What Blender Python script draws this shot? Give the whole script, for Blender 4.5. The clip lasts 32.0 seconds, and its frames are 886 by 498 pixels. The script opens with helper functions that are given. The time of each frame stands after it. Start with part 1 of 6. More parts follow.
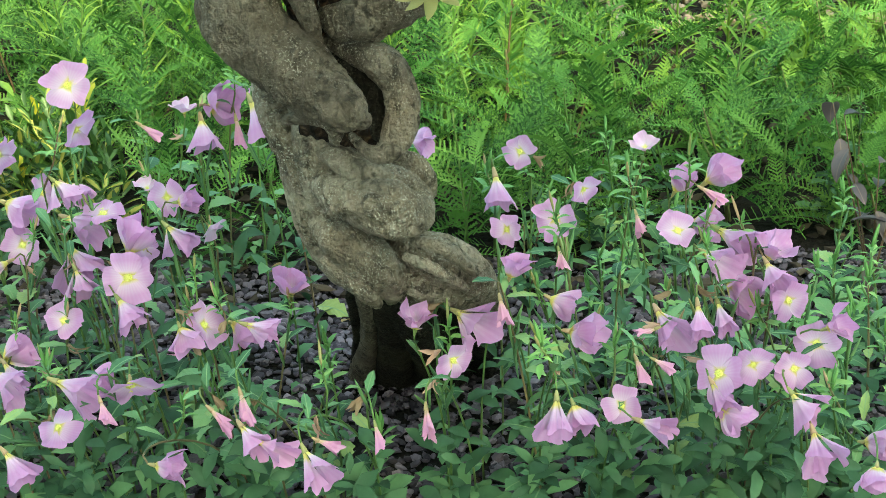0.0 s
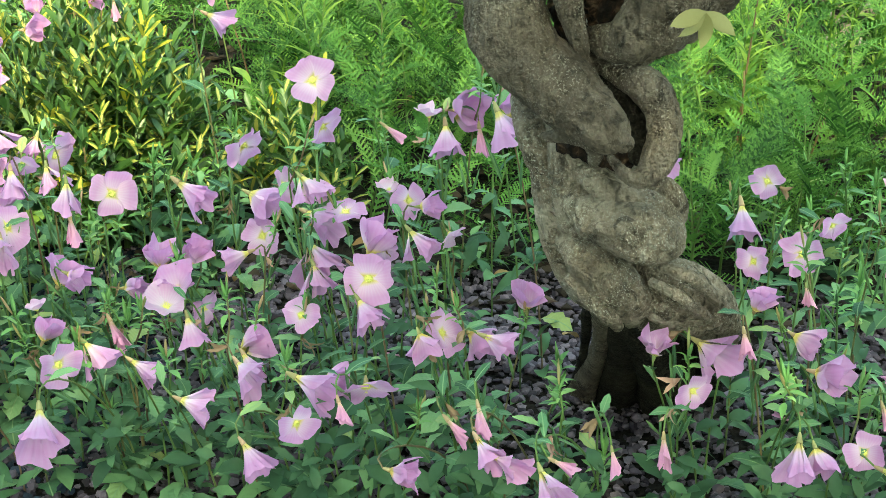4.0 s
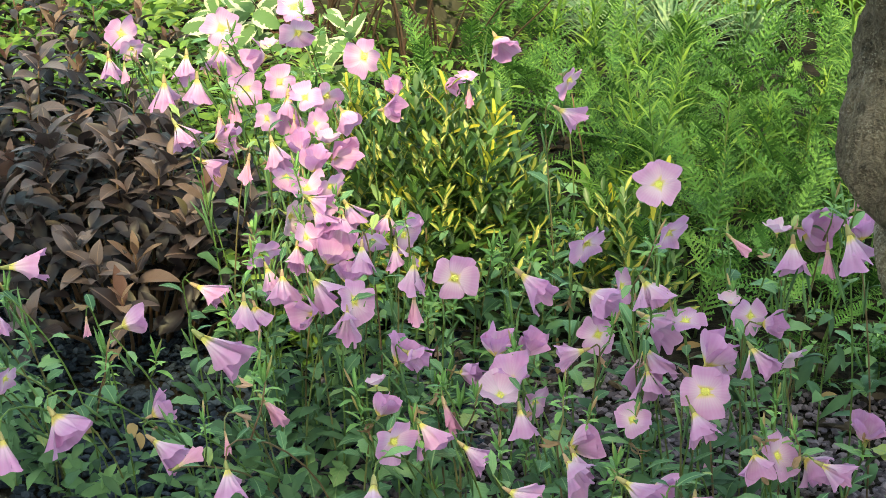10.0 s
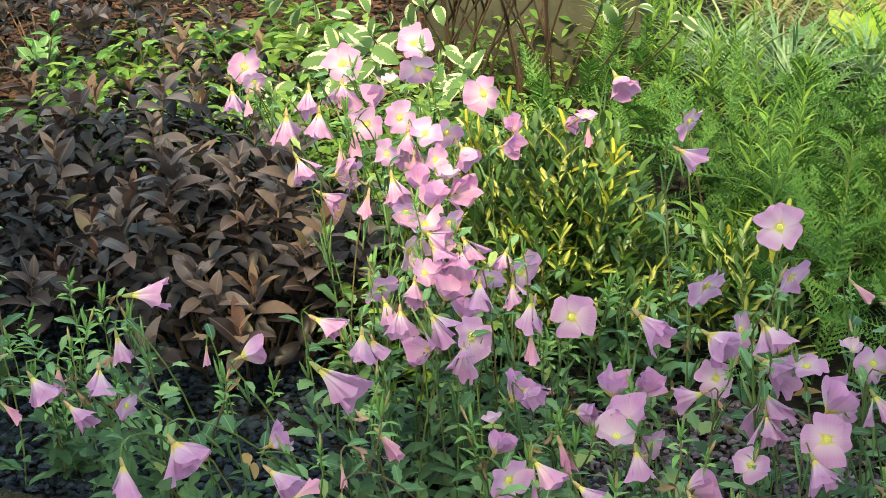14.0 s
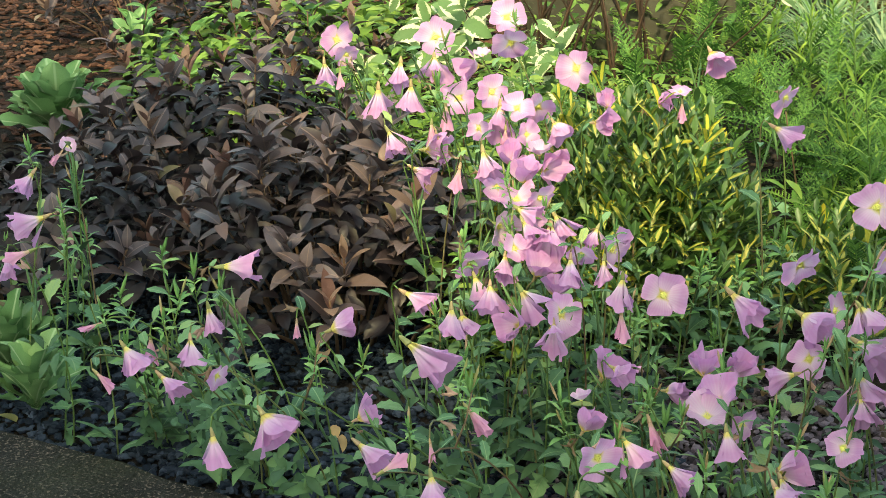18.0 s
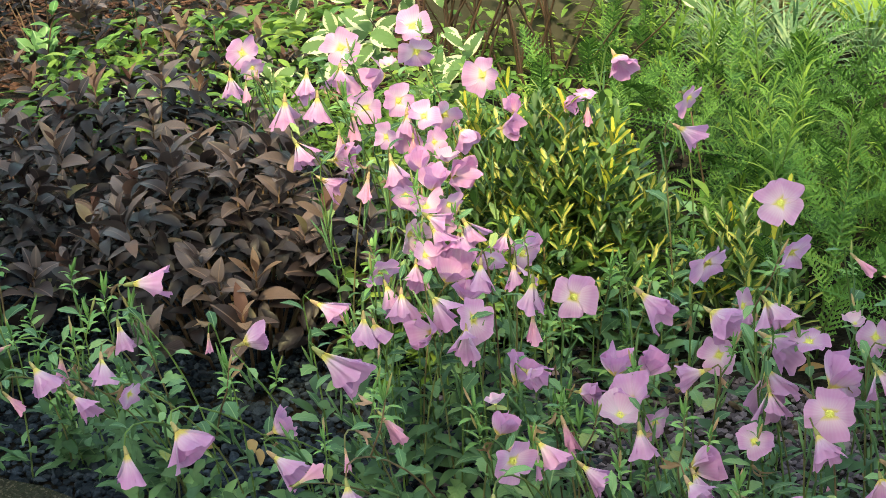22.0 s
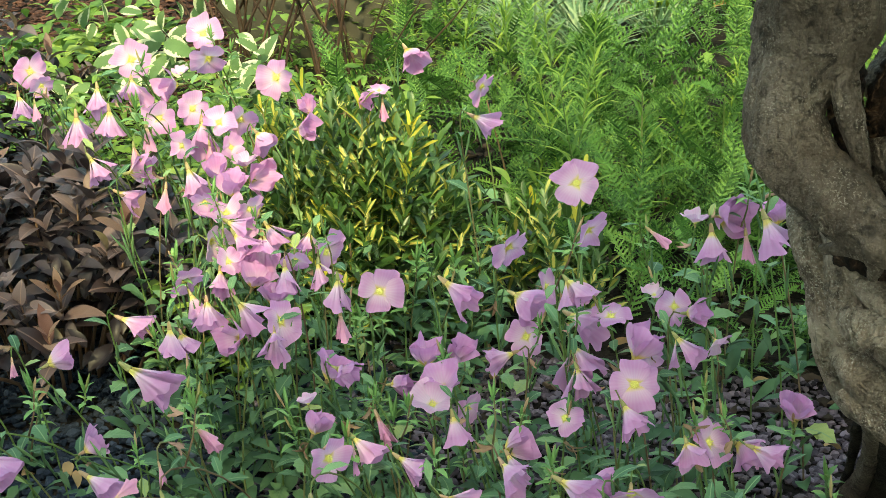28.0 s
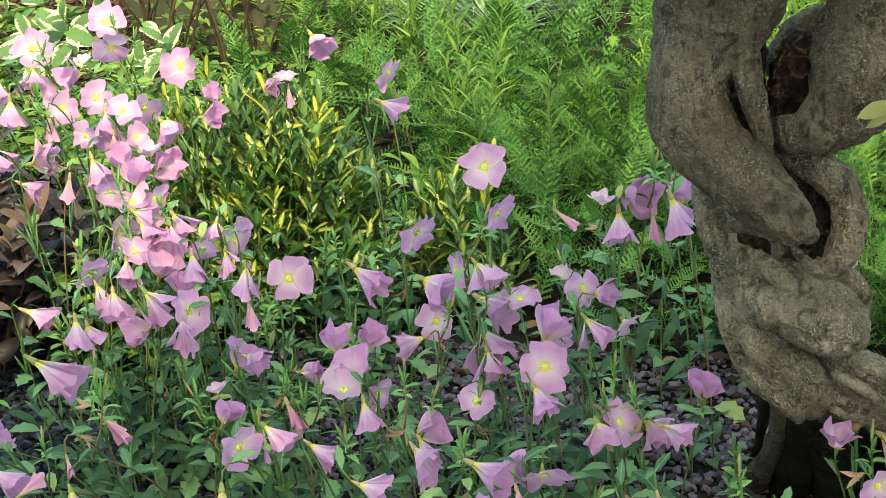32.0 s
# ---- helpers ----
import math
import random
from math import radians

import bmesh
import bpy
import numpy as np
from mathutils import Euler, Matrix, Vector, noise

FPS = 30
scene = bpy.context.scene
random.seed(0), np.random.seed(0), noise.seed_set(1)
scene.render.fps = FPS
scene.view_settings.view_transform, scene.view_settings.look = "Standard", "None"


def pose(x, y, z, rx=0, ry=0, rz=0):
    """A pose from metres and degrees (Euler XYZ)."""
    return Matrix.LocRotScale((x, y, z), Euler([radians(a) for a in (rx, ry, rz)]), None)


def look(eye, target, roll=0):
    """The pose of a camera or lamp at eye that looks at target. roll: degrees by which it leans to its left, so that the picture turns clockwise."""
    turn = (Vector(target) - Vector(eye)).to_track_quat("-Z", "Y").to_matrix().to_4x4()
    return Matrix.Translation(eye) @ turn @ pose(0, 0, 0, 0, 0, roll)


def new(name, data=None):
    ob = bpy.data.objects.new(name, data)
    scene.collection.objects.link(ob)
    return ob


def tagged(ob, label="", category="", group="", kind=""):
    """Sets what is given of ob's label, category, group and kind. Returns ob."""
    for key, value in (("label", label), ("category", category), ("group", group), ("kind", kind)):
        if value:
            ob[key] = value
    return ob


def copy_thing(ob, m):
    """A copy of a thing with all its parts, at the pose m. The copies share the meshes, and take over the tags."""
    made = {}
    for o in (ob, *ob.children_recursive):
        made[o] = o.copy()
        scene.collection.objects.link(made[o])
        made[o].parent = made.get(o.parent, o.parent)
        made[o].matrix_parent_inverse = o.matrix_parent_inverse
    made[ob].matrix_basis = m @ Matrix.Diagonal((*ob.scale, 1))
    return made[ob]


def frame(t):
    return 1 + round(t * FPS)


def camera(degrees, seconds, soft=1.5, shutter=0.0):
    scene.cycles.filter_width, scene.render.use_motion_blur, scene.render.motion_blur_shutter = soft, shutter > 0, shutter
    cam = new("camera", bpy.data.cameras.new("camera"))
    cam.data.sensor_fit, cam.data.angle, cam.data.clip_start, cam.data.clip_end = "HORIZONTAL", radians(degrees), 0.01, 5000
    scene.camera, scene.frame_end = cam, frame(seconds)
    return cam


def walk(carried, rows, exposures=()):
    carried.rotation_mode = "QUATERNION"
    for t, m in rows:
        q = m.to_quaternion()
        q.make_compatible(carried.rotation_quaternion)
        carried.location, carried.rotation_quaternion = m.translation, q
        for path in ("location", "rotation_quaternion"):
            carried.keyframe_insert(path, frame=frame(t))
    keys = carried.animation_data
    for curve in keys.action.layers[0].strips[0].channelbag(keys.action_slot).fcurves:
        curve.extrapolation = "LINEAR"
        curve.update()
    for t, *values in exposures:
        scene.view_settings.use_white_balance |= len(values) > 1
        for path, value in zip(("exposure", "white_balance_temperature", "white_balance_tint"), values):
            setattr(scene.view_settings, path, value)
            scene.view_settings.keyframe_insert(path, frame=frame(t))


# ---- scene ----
# ---------------------------------------------------------------- camera
# seconds, eye (m), yaw, pitch, roll (degrees)
ROWS = [
    (0, 0.1013, 0.0105, 0.9639, 4.074, -24.014, -2.805),
    (0.5, 0.0887, 0.0107, 0.9665, 4.078, -23.944, -2.780),
    (1, 0.0742, 0.0108, 0.9703, 4.407, -23.862, -2.458),
    (1.5, 0.0702, 0.0132, 0.9693, 5.148, -23.693, -2.028),
    (2, 0.0659, 0.0154, 0.9696, 5.514, -23.711, -1.764),
    (2.5, 0.0592, 0.0177, 0.9733, 6.720, -23.775, -1.592),
    (3, 0.0457, 0.0148, 0.9760, 8.485, -23.699, -1.451),
    (3.5, 0.0421, 0.0188, 0.9778, 9.769, -23.770, -1.239),
    (5.5, 0.0192, 0.0124, 0.9915, 14.449, -24.151, -0.564),
    (6, 0.0132, 0.0124, 0.9898, 15.996, -23.938, -0.441),
    (6.5, 0.0050, 0.0104, 0.9919, 17.809, -23.776, -0.418),
    (7, -0.0036, 0.0111, 0.9923, 19.409, -23.612, -0.139),
    (7.5, -0.0095, 0.0085, 0.9922, 20.335, -23.453, 0.331),
    (8, -0.0087, 0.0084, 0.9954, 20.996, -23.159, 0.250),
    (8.5, -0.0101, 0.0063, 0.9981, 21.135, -22.745, 0.379),
    (9, -0.0081, 0.0057, 0.9976, 21.358, -22.040, 0.475),
    (9.5, -0.0083, 0.0022, 1.0004, 21.569, -21.314, 0.579),
    (10, -0.0093, 0.0010, 1.0025, 21.830, -20.973, 0.671),
    (10.5, -0.0095, 0.0001, 1.0055, 22.079, -20.451, 0.720),
    (11, -0.0073, -0.0022, 1.0074, 22.287, -20.199, 0.663),
    (11.5, -0.0080, -0.0024, 1.0079, 22.512, -19.955, 0.709),
    (12, -0.0132, -0.0036, 1.0080, 22.787, -19.713, 0.843),
    (12.5, -0.0118, -0.0038, 1.0081, 23.549, -19.543, 0.725),
    (13, -0.0155, -0.0052, 1.0068, 24.308, -19.526, 0.703),
    (13.5, -0.0169, -0.0072, 1.0067, 24.941, -19.566, 0.734),
    (14, -0.0226, -0.0056, 1.0047, 25.748, -19.781, 0.678),
    (14.5, -0.0241, -0.0026, 1.0030, 26.739, -19.966, 0.500),
    (15, -0.0252, -0.0040, 1.0050, 27.466, -20.139, 0.481),
    (15.5, -0.0270, -0.0041, 1.0053, 28.133, -20.299, 0.381),
    (17.5, -0.0305, -0.0012, 1.0051, 28.945, -20.684, 0.252),
    (18, -0.0285, -0.0014, 1.0042, 28.981, -20.722, 0.327),
    (18.5, -0.0270, -0.0002, 1.0031, 28.927, -20.747, 0.248),
    (19, -0.0288, -0.0004, 1.0031, 28.806, -20.757, 0.219),
    (19.5, -0.0276, -0.0016, 1.0029, 28.628, -20.718, 0.100),
    (20, -0.0244, -0.0004, 1.0038, 28.329, -20.738, 0.077),
    (20.5, -0.0214, -0.0006, 1.0020, 27.917, -20.632, -0.109),
    (21, -0.0212, -0.0014, 1.0024, 27.465, -20.569, -0.308),
    (21.5, -0.0192, -0.0021, 1.0023, 26.783, -20.450, -0.471),
    (22, -0.0163, -0.0006, 1.0035, 26.012, -20.375, -0.592),
    (22.5, -0.0119, -0.0017, 1.0044, 25.458, -20.264, -0.830),
    (23, -0.0102, -0.0021, 1.0022, 24.913, -20.068, -0.956),
    (23.5, -0.0077, -0.0014, 1.0021, 24.253, -20.077, -1.087),
    (24, -0.0048, 0.0015, 0.9996, 23.586, -20.069, -1.219),
    (24.5, -0.0054, 0.0001, 1.0003, 22.909, -20.094, -1.418),
    (25, -0.0014, 0.0018, 1.0021, 22.460, -20.156, -1.586),
    (25.5, 0.0020, 0.0030, 0.9997, 22.023, -20.149, -1.886),
    (27.5, 0.0037, 0.0029, 0.9964, 19.751, -20.436, -2.570),
    (28, 0.0066, 0.0021, 0.9991, 19.438, -20.490, -2.709),
    (28.5, 0.0074, 0.0053, 0.9963, 19.092, -20.509, -2.673),
    (29, 0.0050, 0.0070, 0.9946, 18.624, -20.581, -2.522),
    (29.5, 0.0039, 0.0066, 0.9929, 18.197, -20.581, -2.468),
    (30, 0.0046, 0.0078, 0.9911, 17.720, -20.633, -2.549),
    (30.5, 0.0081, 0.0095, 0.9900, 17.409, -20.663, -2.604),
    (31, 0.0082, 0.0083, 0.9939, 16.862, -20.839, -2.627),
    (31.5, 0.0086, 0.0076, 0.9941, 16.512, -20.931, -2.595),
    (32, 0.0099, 0.0063, 0.9940, 16.226, -21.045, -2.600),
]
cam = camera(30.0, 32.0, soft=0.5)
walk(cam, [(t, pose(x, y, z, 90 + pitch, 0, yaw) @ pose(0, 0, 0, 0, 0, roll)) for t, x, y, z, yaw, pitch, roll in ROWS],
     exposures=[(0.0, 2.68, 9100, -29), (3.0, 2.68, 9100, -28), (7.0, 2.50, 9200, -21), (10.0, 2.25, 9700, -16), (13.0, 2.17, 9900, -15), (20.0, 2.13, 9750, -13), (28.0, 2.15, 9600, -16), (32.0, 2.25, 9450, -18)])

# ---------------------------------------------------------------- light
SUN_EL, SUN_AZ = 50.0, 165.0        # degrees; azimuth from +y towards +x
world = bpy.data.worlds.new("sky")
scene.world = world
world.use_nodes = True
wn = world.node_tree.nodes
sky = wn.new("ShaderNodeTexSky")
sky.sky_type = "NISHITA"
sky.sun_disc = False
sky.sun_elevation = radians(SUN_EL)
sky.sun_rotation = radians(SUN_AZ)
sky.air_density, sky.dust_density = 1.0, 2.0
wn["Background"].inputs["Strength"].default_value = 0.17
world.node_tree.links.new(sky.outputs["Color"], wn["Background"].inputs["Color"])
sun = new("sun", bpy.data.lights.new("sun", "SUN"))
sun.data.energy, sun.data.angle, sun.data.color = 0.98, radians(0.8), (1.0, 0.88, 0.69)
to_sun = Vector((math.sin(radians(SUN_AZ)) * math.cos(radians(SUN_EL)), math.cos(radians(SUN_AZ)) * math.cos(radians(SUN_EL)), math.sin(radians(SUN_EL))))
sun.matrix_world = look(to_sun * 8, (0, 0, 0))

# ---------------------------------------------------------------- materials
def material(name, rough=0.6):
    m = bpy.data.materials.new(name)
    m.use_nodes = True
    t = m.node_tree
    b = t.nodes["Principled BSDF"]
    b.inputs["Roughness"].default_value = rough
    b.inputs["Specular IOR Level"].default_value = 0.15
    return m, t, b


def ramp(t, source, stops):
    r = t.nodes.new("ShaderNodeValToRGB")
    e = r.color_ramp.elements
    while len(e) < len(stops):
        e.new(0.5)
    for el, (p, c) in zip(e, stops):
        el.position, el.color = p, (*c, 1)
    t.links.new(source, r.inputs["Fac"])
    return r.outputs["Color"]


def noise_tex(t, scale, detail=4.0, coords="Object", distortion=0.0):
    c = t.nodes.new("ShaderNodeTexCoord")
    n = t.nodes.new("ShaderNodeTexNoise")
    n.inputs["Scale"].default_value, n.inputs["Detail"].default_value = scale, detail
    n.inputs["Distortion"].default_value = distortion
    t.links.new(c.outputs[coords], n.inputs["Vector"])
    return n.outputs["Fac"]


def mixed(t, a, b, fac, mode="MIX"):
    n = t.nodes.new("ShaderNodeMix")
    n.data_type, n.blend_type = "RGBA", mode
    for key, v in ((6, a), (7, b), (0, fac)):
        if isinstance(v, (int, float)):
            n.inputs[key].default_value = v
        elif isinstance(v, tuple):
            n.inputs[key].default_value = (*v, 1)
        else:
            t.links.new(v, n.inputs[key])
    return n.outputs[2]


def bumped(t, b, height, strength, distance=0.01):
    n = t.nodes.new("ShaderNodeBump")
    n.inputs["Strength"].default_value, n.inputs["Distance"].default_value = strength, distance
    t.links.new(height, n.inputs["Height"])
    t.links.new(n.outputs["Normal"], b.inputs["Normal"])


def calc(t, op, a, b=0.0):
    n = t.nodes.new("ShaderNodeMath")
    n.operation = op
    for i, v in enumerate((a, b)):
        if isinstance(v, (int, float)):
            n.inputs[i].default_value = v
        else:
            t.links.new(v, n.inputs[i])
    return n.outputs[0]


def local_xyz(t):
    c = t.nodes.new("ShaderNodeTexCoord")
    s = t.nodes.new("ShaderNodeSeparateXYZ")
    t.links.new(c.outputs["Object"], s.inputs[0])
    return s.outputs


def piece_random(t, joined=False):
    if joined:
        return t.nodes.new("ShaderNodeNewGeometry").outputs["Random Per Island"]
    return t.nodes.new("ShaderNodeObjectInfo").outputs["Random"]


def thin(t, b, colour, share=0.35):
    """Lets light through a leaf or petal."""
    tr = t.nodes.new("ShaderNodeBsdfTranslucent")
    mx = t.nodes.new("ShaderNodeMixShader")
    mx.inputs[0].default_value = share
    t.links.new(colour, tr.inputs["Color"])
    t.links.new(b.outputs[0], mx.inputs[1])
    t.links.new(tr.outputs[0], mx.inputs[2])
    t.links.new(mx.outputs[0], t.nodes["Material Output"].inputs["Surface"])


def leaf_material(name, stops, rough=0.5, share=0.3, joined=False, vein=None, mottled=0.3, spec=0.22, ribs=0.0):
    """Colour varies leaf by leaf along stops, with mottling and a paler midrib."""
    m, t, b = material(name, rough)
    c = ramp(t, piece_random(t, joined), stops)
    n = noise_tex(t, 90.0, 3.0)
    c = mixed(t, c, mixed(t, c, (0.5, 0.5, 0.5), 1.0, "MULTIPLY"), calc(t, "MULTIPLY", ramp(t, n, [(0.35, (0, 0, 0)), (0.7, (1, 1, 1))]), mottled))
    if vein and not joined:
        x = calc(t, "ABSOLUTE", local_xyz(t)[0])
        c = mixed(t, c, vein, ramp(t, x, [(0.008, (0.8, 0.8, 0.8)), (0.022, (0, 0, 0))]))
    t.links.new(c, b.inputs["Base Color"])
    b.inputs["Specular IOR Level"].default_value = spec
    if ribs:
        s = local_xyz(t)
        w = t.nodes.new("ShaderNodeMath")
        w.operation = "SINE"
        t.links.new(calc(t, "MULTIPLY", calc(t, "SUBTRACT", s[1], calc(t, "MULTIPLY", calc(t, "ABSOLUTE", s[0]), 0.9)), 52.0), w.inputs[0])
        bumped(t, b, w.outputs[0], ribs, 0.03)
    else:
        bumped(t, b, n, 0.25, 0.002)
    thin(t, b, c, share)
    return m


def petal_material(name, base, mid, tip, share=0.4):
    m, t, b = material(name, 0.55)
    s = local_xyz(t)
    along = calc(t, "MULTIPLY", s[1], 1.0)
    c = ramp(t, along, [(0.0, base), (0.13, base), (0.27, mid), (0.70, tip), (1.0, tip)])
    # fine veins running out from the base
    ang = calc(t, "DIVIDE", s[0], calc(t, "ADD", s[1], 0.25))
    w = t.nodes.new("ShaderNodeMath")
    w.operation = "SINE"
    t.links.new(calc(t, "MULTIPLY", ang, 46.0), w.inputs[0])
    vein = ramp(t, calc(t, "MULTIPLY_ADD", w.outputs[0], 0.5), [(0.35, (0, 0, 0)), (0.5, (1, 1, 1))])
    c = mixed(t, c, mixed(t, c, (0.985, 0.93, 0.975), 1.0, "MULTIPLY"), vein)
    r = piece_random(t)
    c = mixed(t, c, mixed(t, c, (0.93, 0.80, 0.93), 1.0, "MULTIPLY"), calc(t, "MULTIPLY", r, 0.8))
    n = noise_tex(t, 5.0, 3.0)
    c = mixed(t, c, mixed(t, c, (1.0, 0.9, 0.95), 1.0, "MULTIPLY"), n)
    t.links.new(c, b.inputs["Base Color"])
    b.inputs["Specular IOR Level"].default_value = 0.25
    bumped(t, b, w.outputs[0], 0.05, 0.02)
    thin(t, b, c, share)
    return m


PETAL = petal_material("pink_petal", (0.80, 0.78, 0.24), (0.80, 0.65, 0.77), (0.66, 0.385, 0.64))
PETAL_PALE = petal_material("pale_petal", (0.78, 0.80, 0.42), (0.78, 0.68, 0.77), (0.72, 0.50, 0.67))
PETAL_WILT = petal_material("wilted_petal", (0.66, 0.50, 0.34), (0.74, 0.44, 0.52), (0.70, 0.36, 0.54), 0.3)
CALYX = leaf_material("calyx", [(0.0, (0.26, 0.31, 0.11)), (0.5, (0.44, 0.34, 0.17)), (1.0, (0.52, 0.32, 0.22))], 0.6, 0.15)
POLLEN, _t, _b = material("pollen", 0.8)
_t.links.new(ramp(_t, noise_tex(_t, 700.0), [(0.3, (0.82, 0.78, 0.14)), (0.7, (0.92, 0.90, 0.38))]), _b.inputs["Base Color"])
STEM = leaf_material("stem_green", [(0.0, (0.10, 0.17, 0.05)), (0.6, (0.15, 0.23, 0.07)), (1.0, (0.20, 0.12, 0.08))], 0.55, 0.05)
LEAF = leaf_material("primrose_leaf", [(0.0, (0.040, 0.098, 0.050)), (0.45, (0.108, 0.220, 0.108)), (0.88, (0.20, 0.335, 0.150)), (1.0, (0.33, 0.38, 0.13))], 0.5, 0.08, vein=(0.20, 0.30, 0.15), ribs=0.10)
LEAF_JOINED = leaf_material("low_leaf", [(0.0, (0.028, 0.068, 0.034)), (0.6, (0.104, 0.202, 0.096)), (1.0, (0.23, 0.37, 0.145))], 0.5, 0.08, joined=True)
TIP = leaf_material("young_leaf", [(0.0, (0.13, 0.27, 0.09)), (0.6, (0.19, 0.36, 0.12)), (1.0, (0.30, 0.46, 0.17))], 0.5, 0.2, joined=True)
WITHER = leaf_material("shrivelled_petal", [(0.0, (0.26, 0.16, 0.10)), (0.6, (0.42, 0.28, 0.19)), (1.0, (0.54, 0.32, 0.28))], 0.8, 0.2)
LEAF_DRY = leaf_material("dry_leaf", [(0.0, (0.30, 0.17, 0.08)), (1.0, (0.42, 0.28, 0.14))], 0.8, 0.15)


def stone_material(name, stops, rough=0.75, scale=60.0, joined=False, bump=0.5):
    m, t, b = material(name, rough)
    c = ramp(t, piece_random(t, joined), stops)
    n = noise_tex(t, scale, 6.0)
    n2 = noise_tex(t, scale * 6, 3.0)
    c = mixed(t, c, mixed(t, c, (0.35, 0.35, 0.38), 1.0, "MULTIPLY"), calc(t, "MULTIPLY", n, 0.9))
    c = mixed(t, c, mixed(t, c, (1.7, 1.7, 1.7), 1.0, "MULTIPLY"), ramp(t, n2, [(0.6, (0, 0, 0)), (0.75, (0.7, 0.7, 0.7))]))
    t.links.new(c, b.inputs["Base Color"])
    bumped(t, b, n, bump, 0.004)
    return m


SLATE = stone_material("purple_slate", [(0.0, (0.055, 0.042, 0.057)), (0.5, (0.140, 0.112, 0.145)), (1.0, (0.25, 0.205, 0.25))])
SLATE_JOINED = stone_material("slate_bits", [(0.0, (0.040, 0.031, 0.042)), (0.5, (0.128, 0.098, 0.126)), (1.0, (0.27, 0.215, 0.26))], joined=True)
SLATE_BLUE = stone_material("blue_slate", [(0.0, (0.014, 0.021, 0.036)), (0.6, (0.030, 0.044, 0.072)), (1.0, (0.070, 0.094, 0.138))])
BLUE_JOINED = stone_material("blue_slate_bits", [(0.0, (0.012, 0.018, 0.031)), (0.6, (0.026, 0.038, 0.063)), (1.0, (0.062, 0.084, 0.124))], joined=True)
BARK_RED = leaf_material("red_bark_chip", [(0.0, (0.026, 0.012, 0.010)), (0.6, (0.062, 0.027, 0.019)), (1.0, (0.13, 0.060, 0.040))], 0.85, 0.02, joined=True)
BARK_DARK = leaf_material("dark_bark_chip", [(0.0, (0.025, 0.018, 0.014)), (0.7, (0.06, 0.042, 0.032)), (1.0, (0.12, 0.085, 0.06))], 0.85, 0.02, joined=True)

SOIL, _t, _b = material("soil", 0.95)
_n = noise_tex(_t, 9.0, 8.0)
_c = ramp(_t, _n, [(0.3, (0.006, 0.005, 0.004)), (0.55, (0.016, 0.012, 0.010)), (0.8, (0.045, 0.032, 0.024))])
_t.links.new(_c, _b.inputs["Base Color"])
bumped(_t, _b, noise_tex(_t, 70.0, 6.0), 0.9, 0.02)

KERB, _t, _b = material("worn_kerb", 0.85)
_n = noise_tex(_t, 14.0, 8.0)
_c = ramp(_t, _n, [(0.30, (0.011, 0.011, 0.010)), (0.55, (0.021, 0.020, 0.018)), (0.78, (0.038, 0.036, 0.031))])
_s = ramp(_t, noise_tex(_t, 240.0, 3.0), [(0.55, (0, 0, 0)), (0.66, (0.8, 0.8, 0.8))])
_c = mixed(_t, _c, (0.19, 0.15, 0.125), _s)
_moss = ramp(_t, noise_tex(_t, 5.0, 5.0), [(0.5, (0, 0, 0)), (0.7, (0.5, 0.5, 0.5))])
_c = mixed(_t, _c, (0.026, 0.030, 0.015), _moss)
_t.links.new(_c, _b.inputs["Base Color"])
bumped(_t, _b, noise_tex(_t, 130.0, 8.0), 1.0, 0.012)

def bark_material(name, low, mid, high, speck):
    """Weathered bark: blotches, dark pits, pale crusts and streaks that follow the grain."""
    m, t, b = material(name, 0.85)
    c = ramp(t, noise_tex(t, 13.0, 8.0, distortion=0.5), [(0.28, low), (0.5, mid), (0.72, high)])
    co = t.nodes.new("ShaderNodeTexCoord")
    mp = t.nodes.new("ShaderNodeMapping")
    mp.inputs["Scale"].default_value = (150, 150, 38)
    mp.inputs["Rotation"].default_value = (0.2, 0.45, 0)
    grain = t.nodes.new("ShaderNodeTexNoise")
    grain.inputs["Scale"].default_value, grain.inputs["Detail"].default_value, grain.inputs["Distortion"].default_value = 1.0, 6.0, 0.8
    t.links.new(co.outputs["Object"], mp.inputs["Vector"])
    t.links.new(mp.outputs[0], grain.inputs["Vector"])
    grain = grain.outputs["Fac"]
    c = mixed(t, c, tuple(0.35 * v for v in mid), ramp(t, grain, [(0.34, (0.55, 0.55, 0.55)), (0.48, (0, 0, 0))]))
    c = mixed(t, c, tuple(0.22 * v for v in mid), ramp(t, noise_tex(t, 52.0, 8.0, distortion=1.2), [(0.33, (0.85, 0.85, 0.85)), (0.47, (0, 0, 0))]))
    patch = ramp(t, noise_tex(t, 24.0, 3.0), [(0.38, (0.05, 0.05, 0.05)), (0.68, (1, 1, 1))])
    c = mixed(t, c, speck, calc(t, "MULTIPLY", ramp(t, noise_tex(t, 520.0, 4.0, distortion=0.4), [(0.54, (0, 0, 0)), (0.67, (0.7, 0.7, 0.7))]), patch))
    c = mixed(t, c, speck, calc(t, "MULTIPLY", ramp(t, grain, [(0.58, (0, 0, 0)), (0.74, (0.45, 0.45, 0.45))]), patch))
    c = mixed(t, c, (0.095, 0.078, 0.040), ramp(t, noise_tex(t, 6.0, 6.0), [(0.56, (0, 0, 0)), (0.72, (0.3, 0.3, 0.3))]))
    t.links.new(c, b.inputs["Base Color"])
    bumped(t, b, calc(t, "ADD", calc(t, "ADD", noise_tex(t, 300.0, 6.0), grain), noise_tex(t, 95.0, 6.0, distortion=1.0)), 1.0, 0.011)
    return m


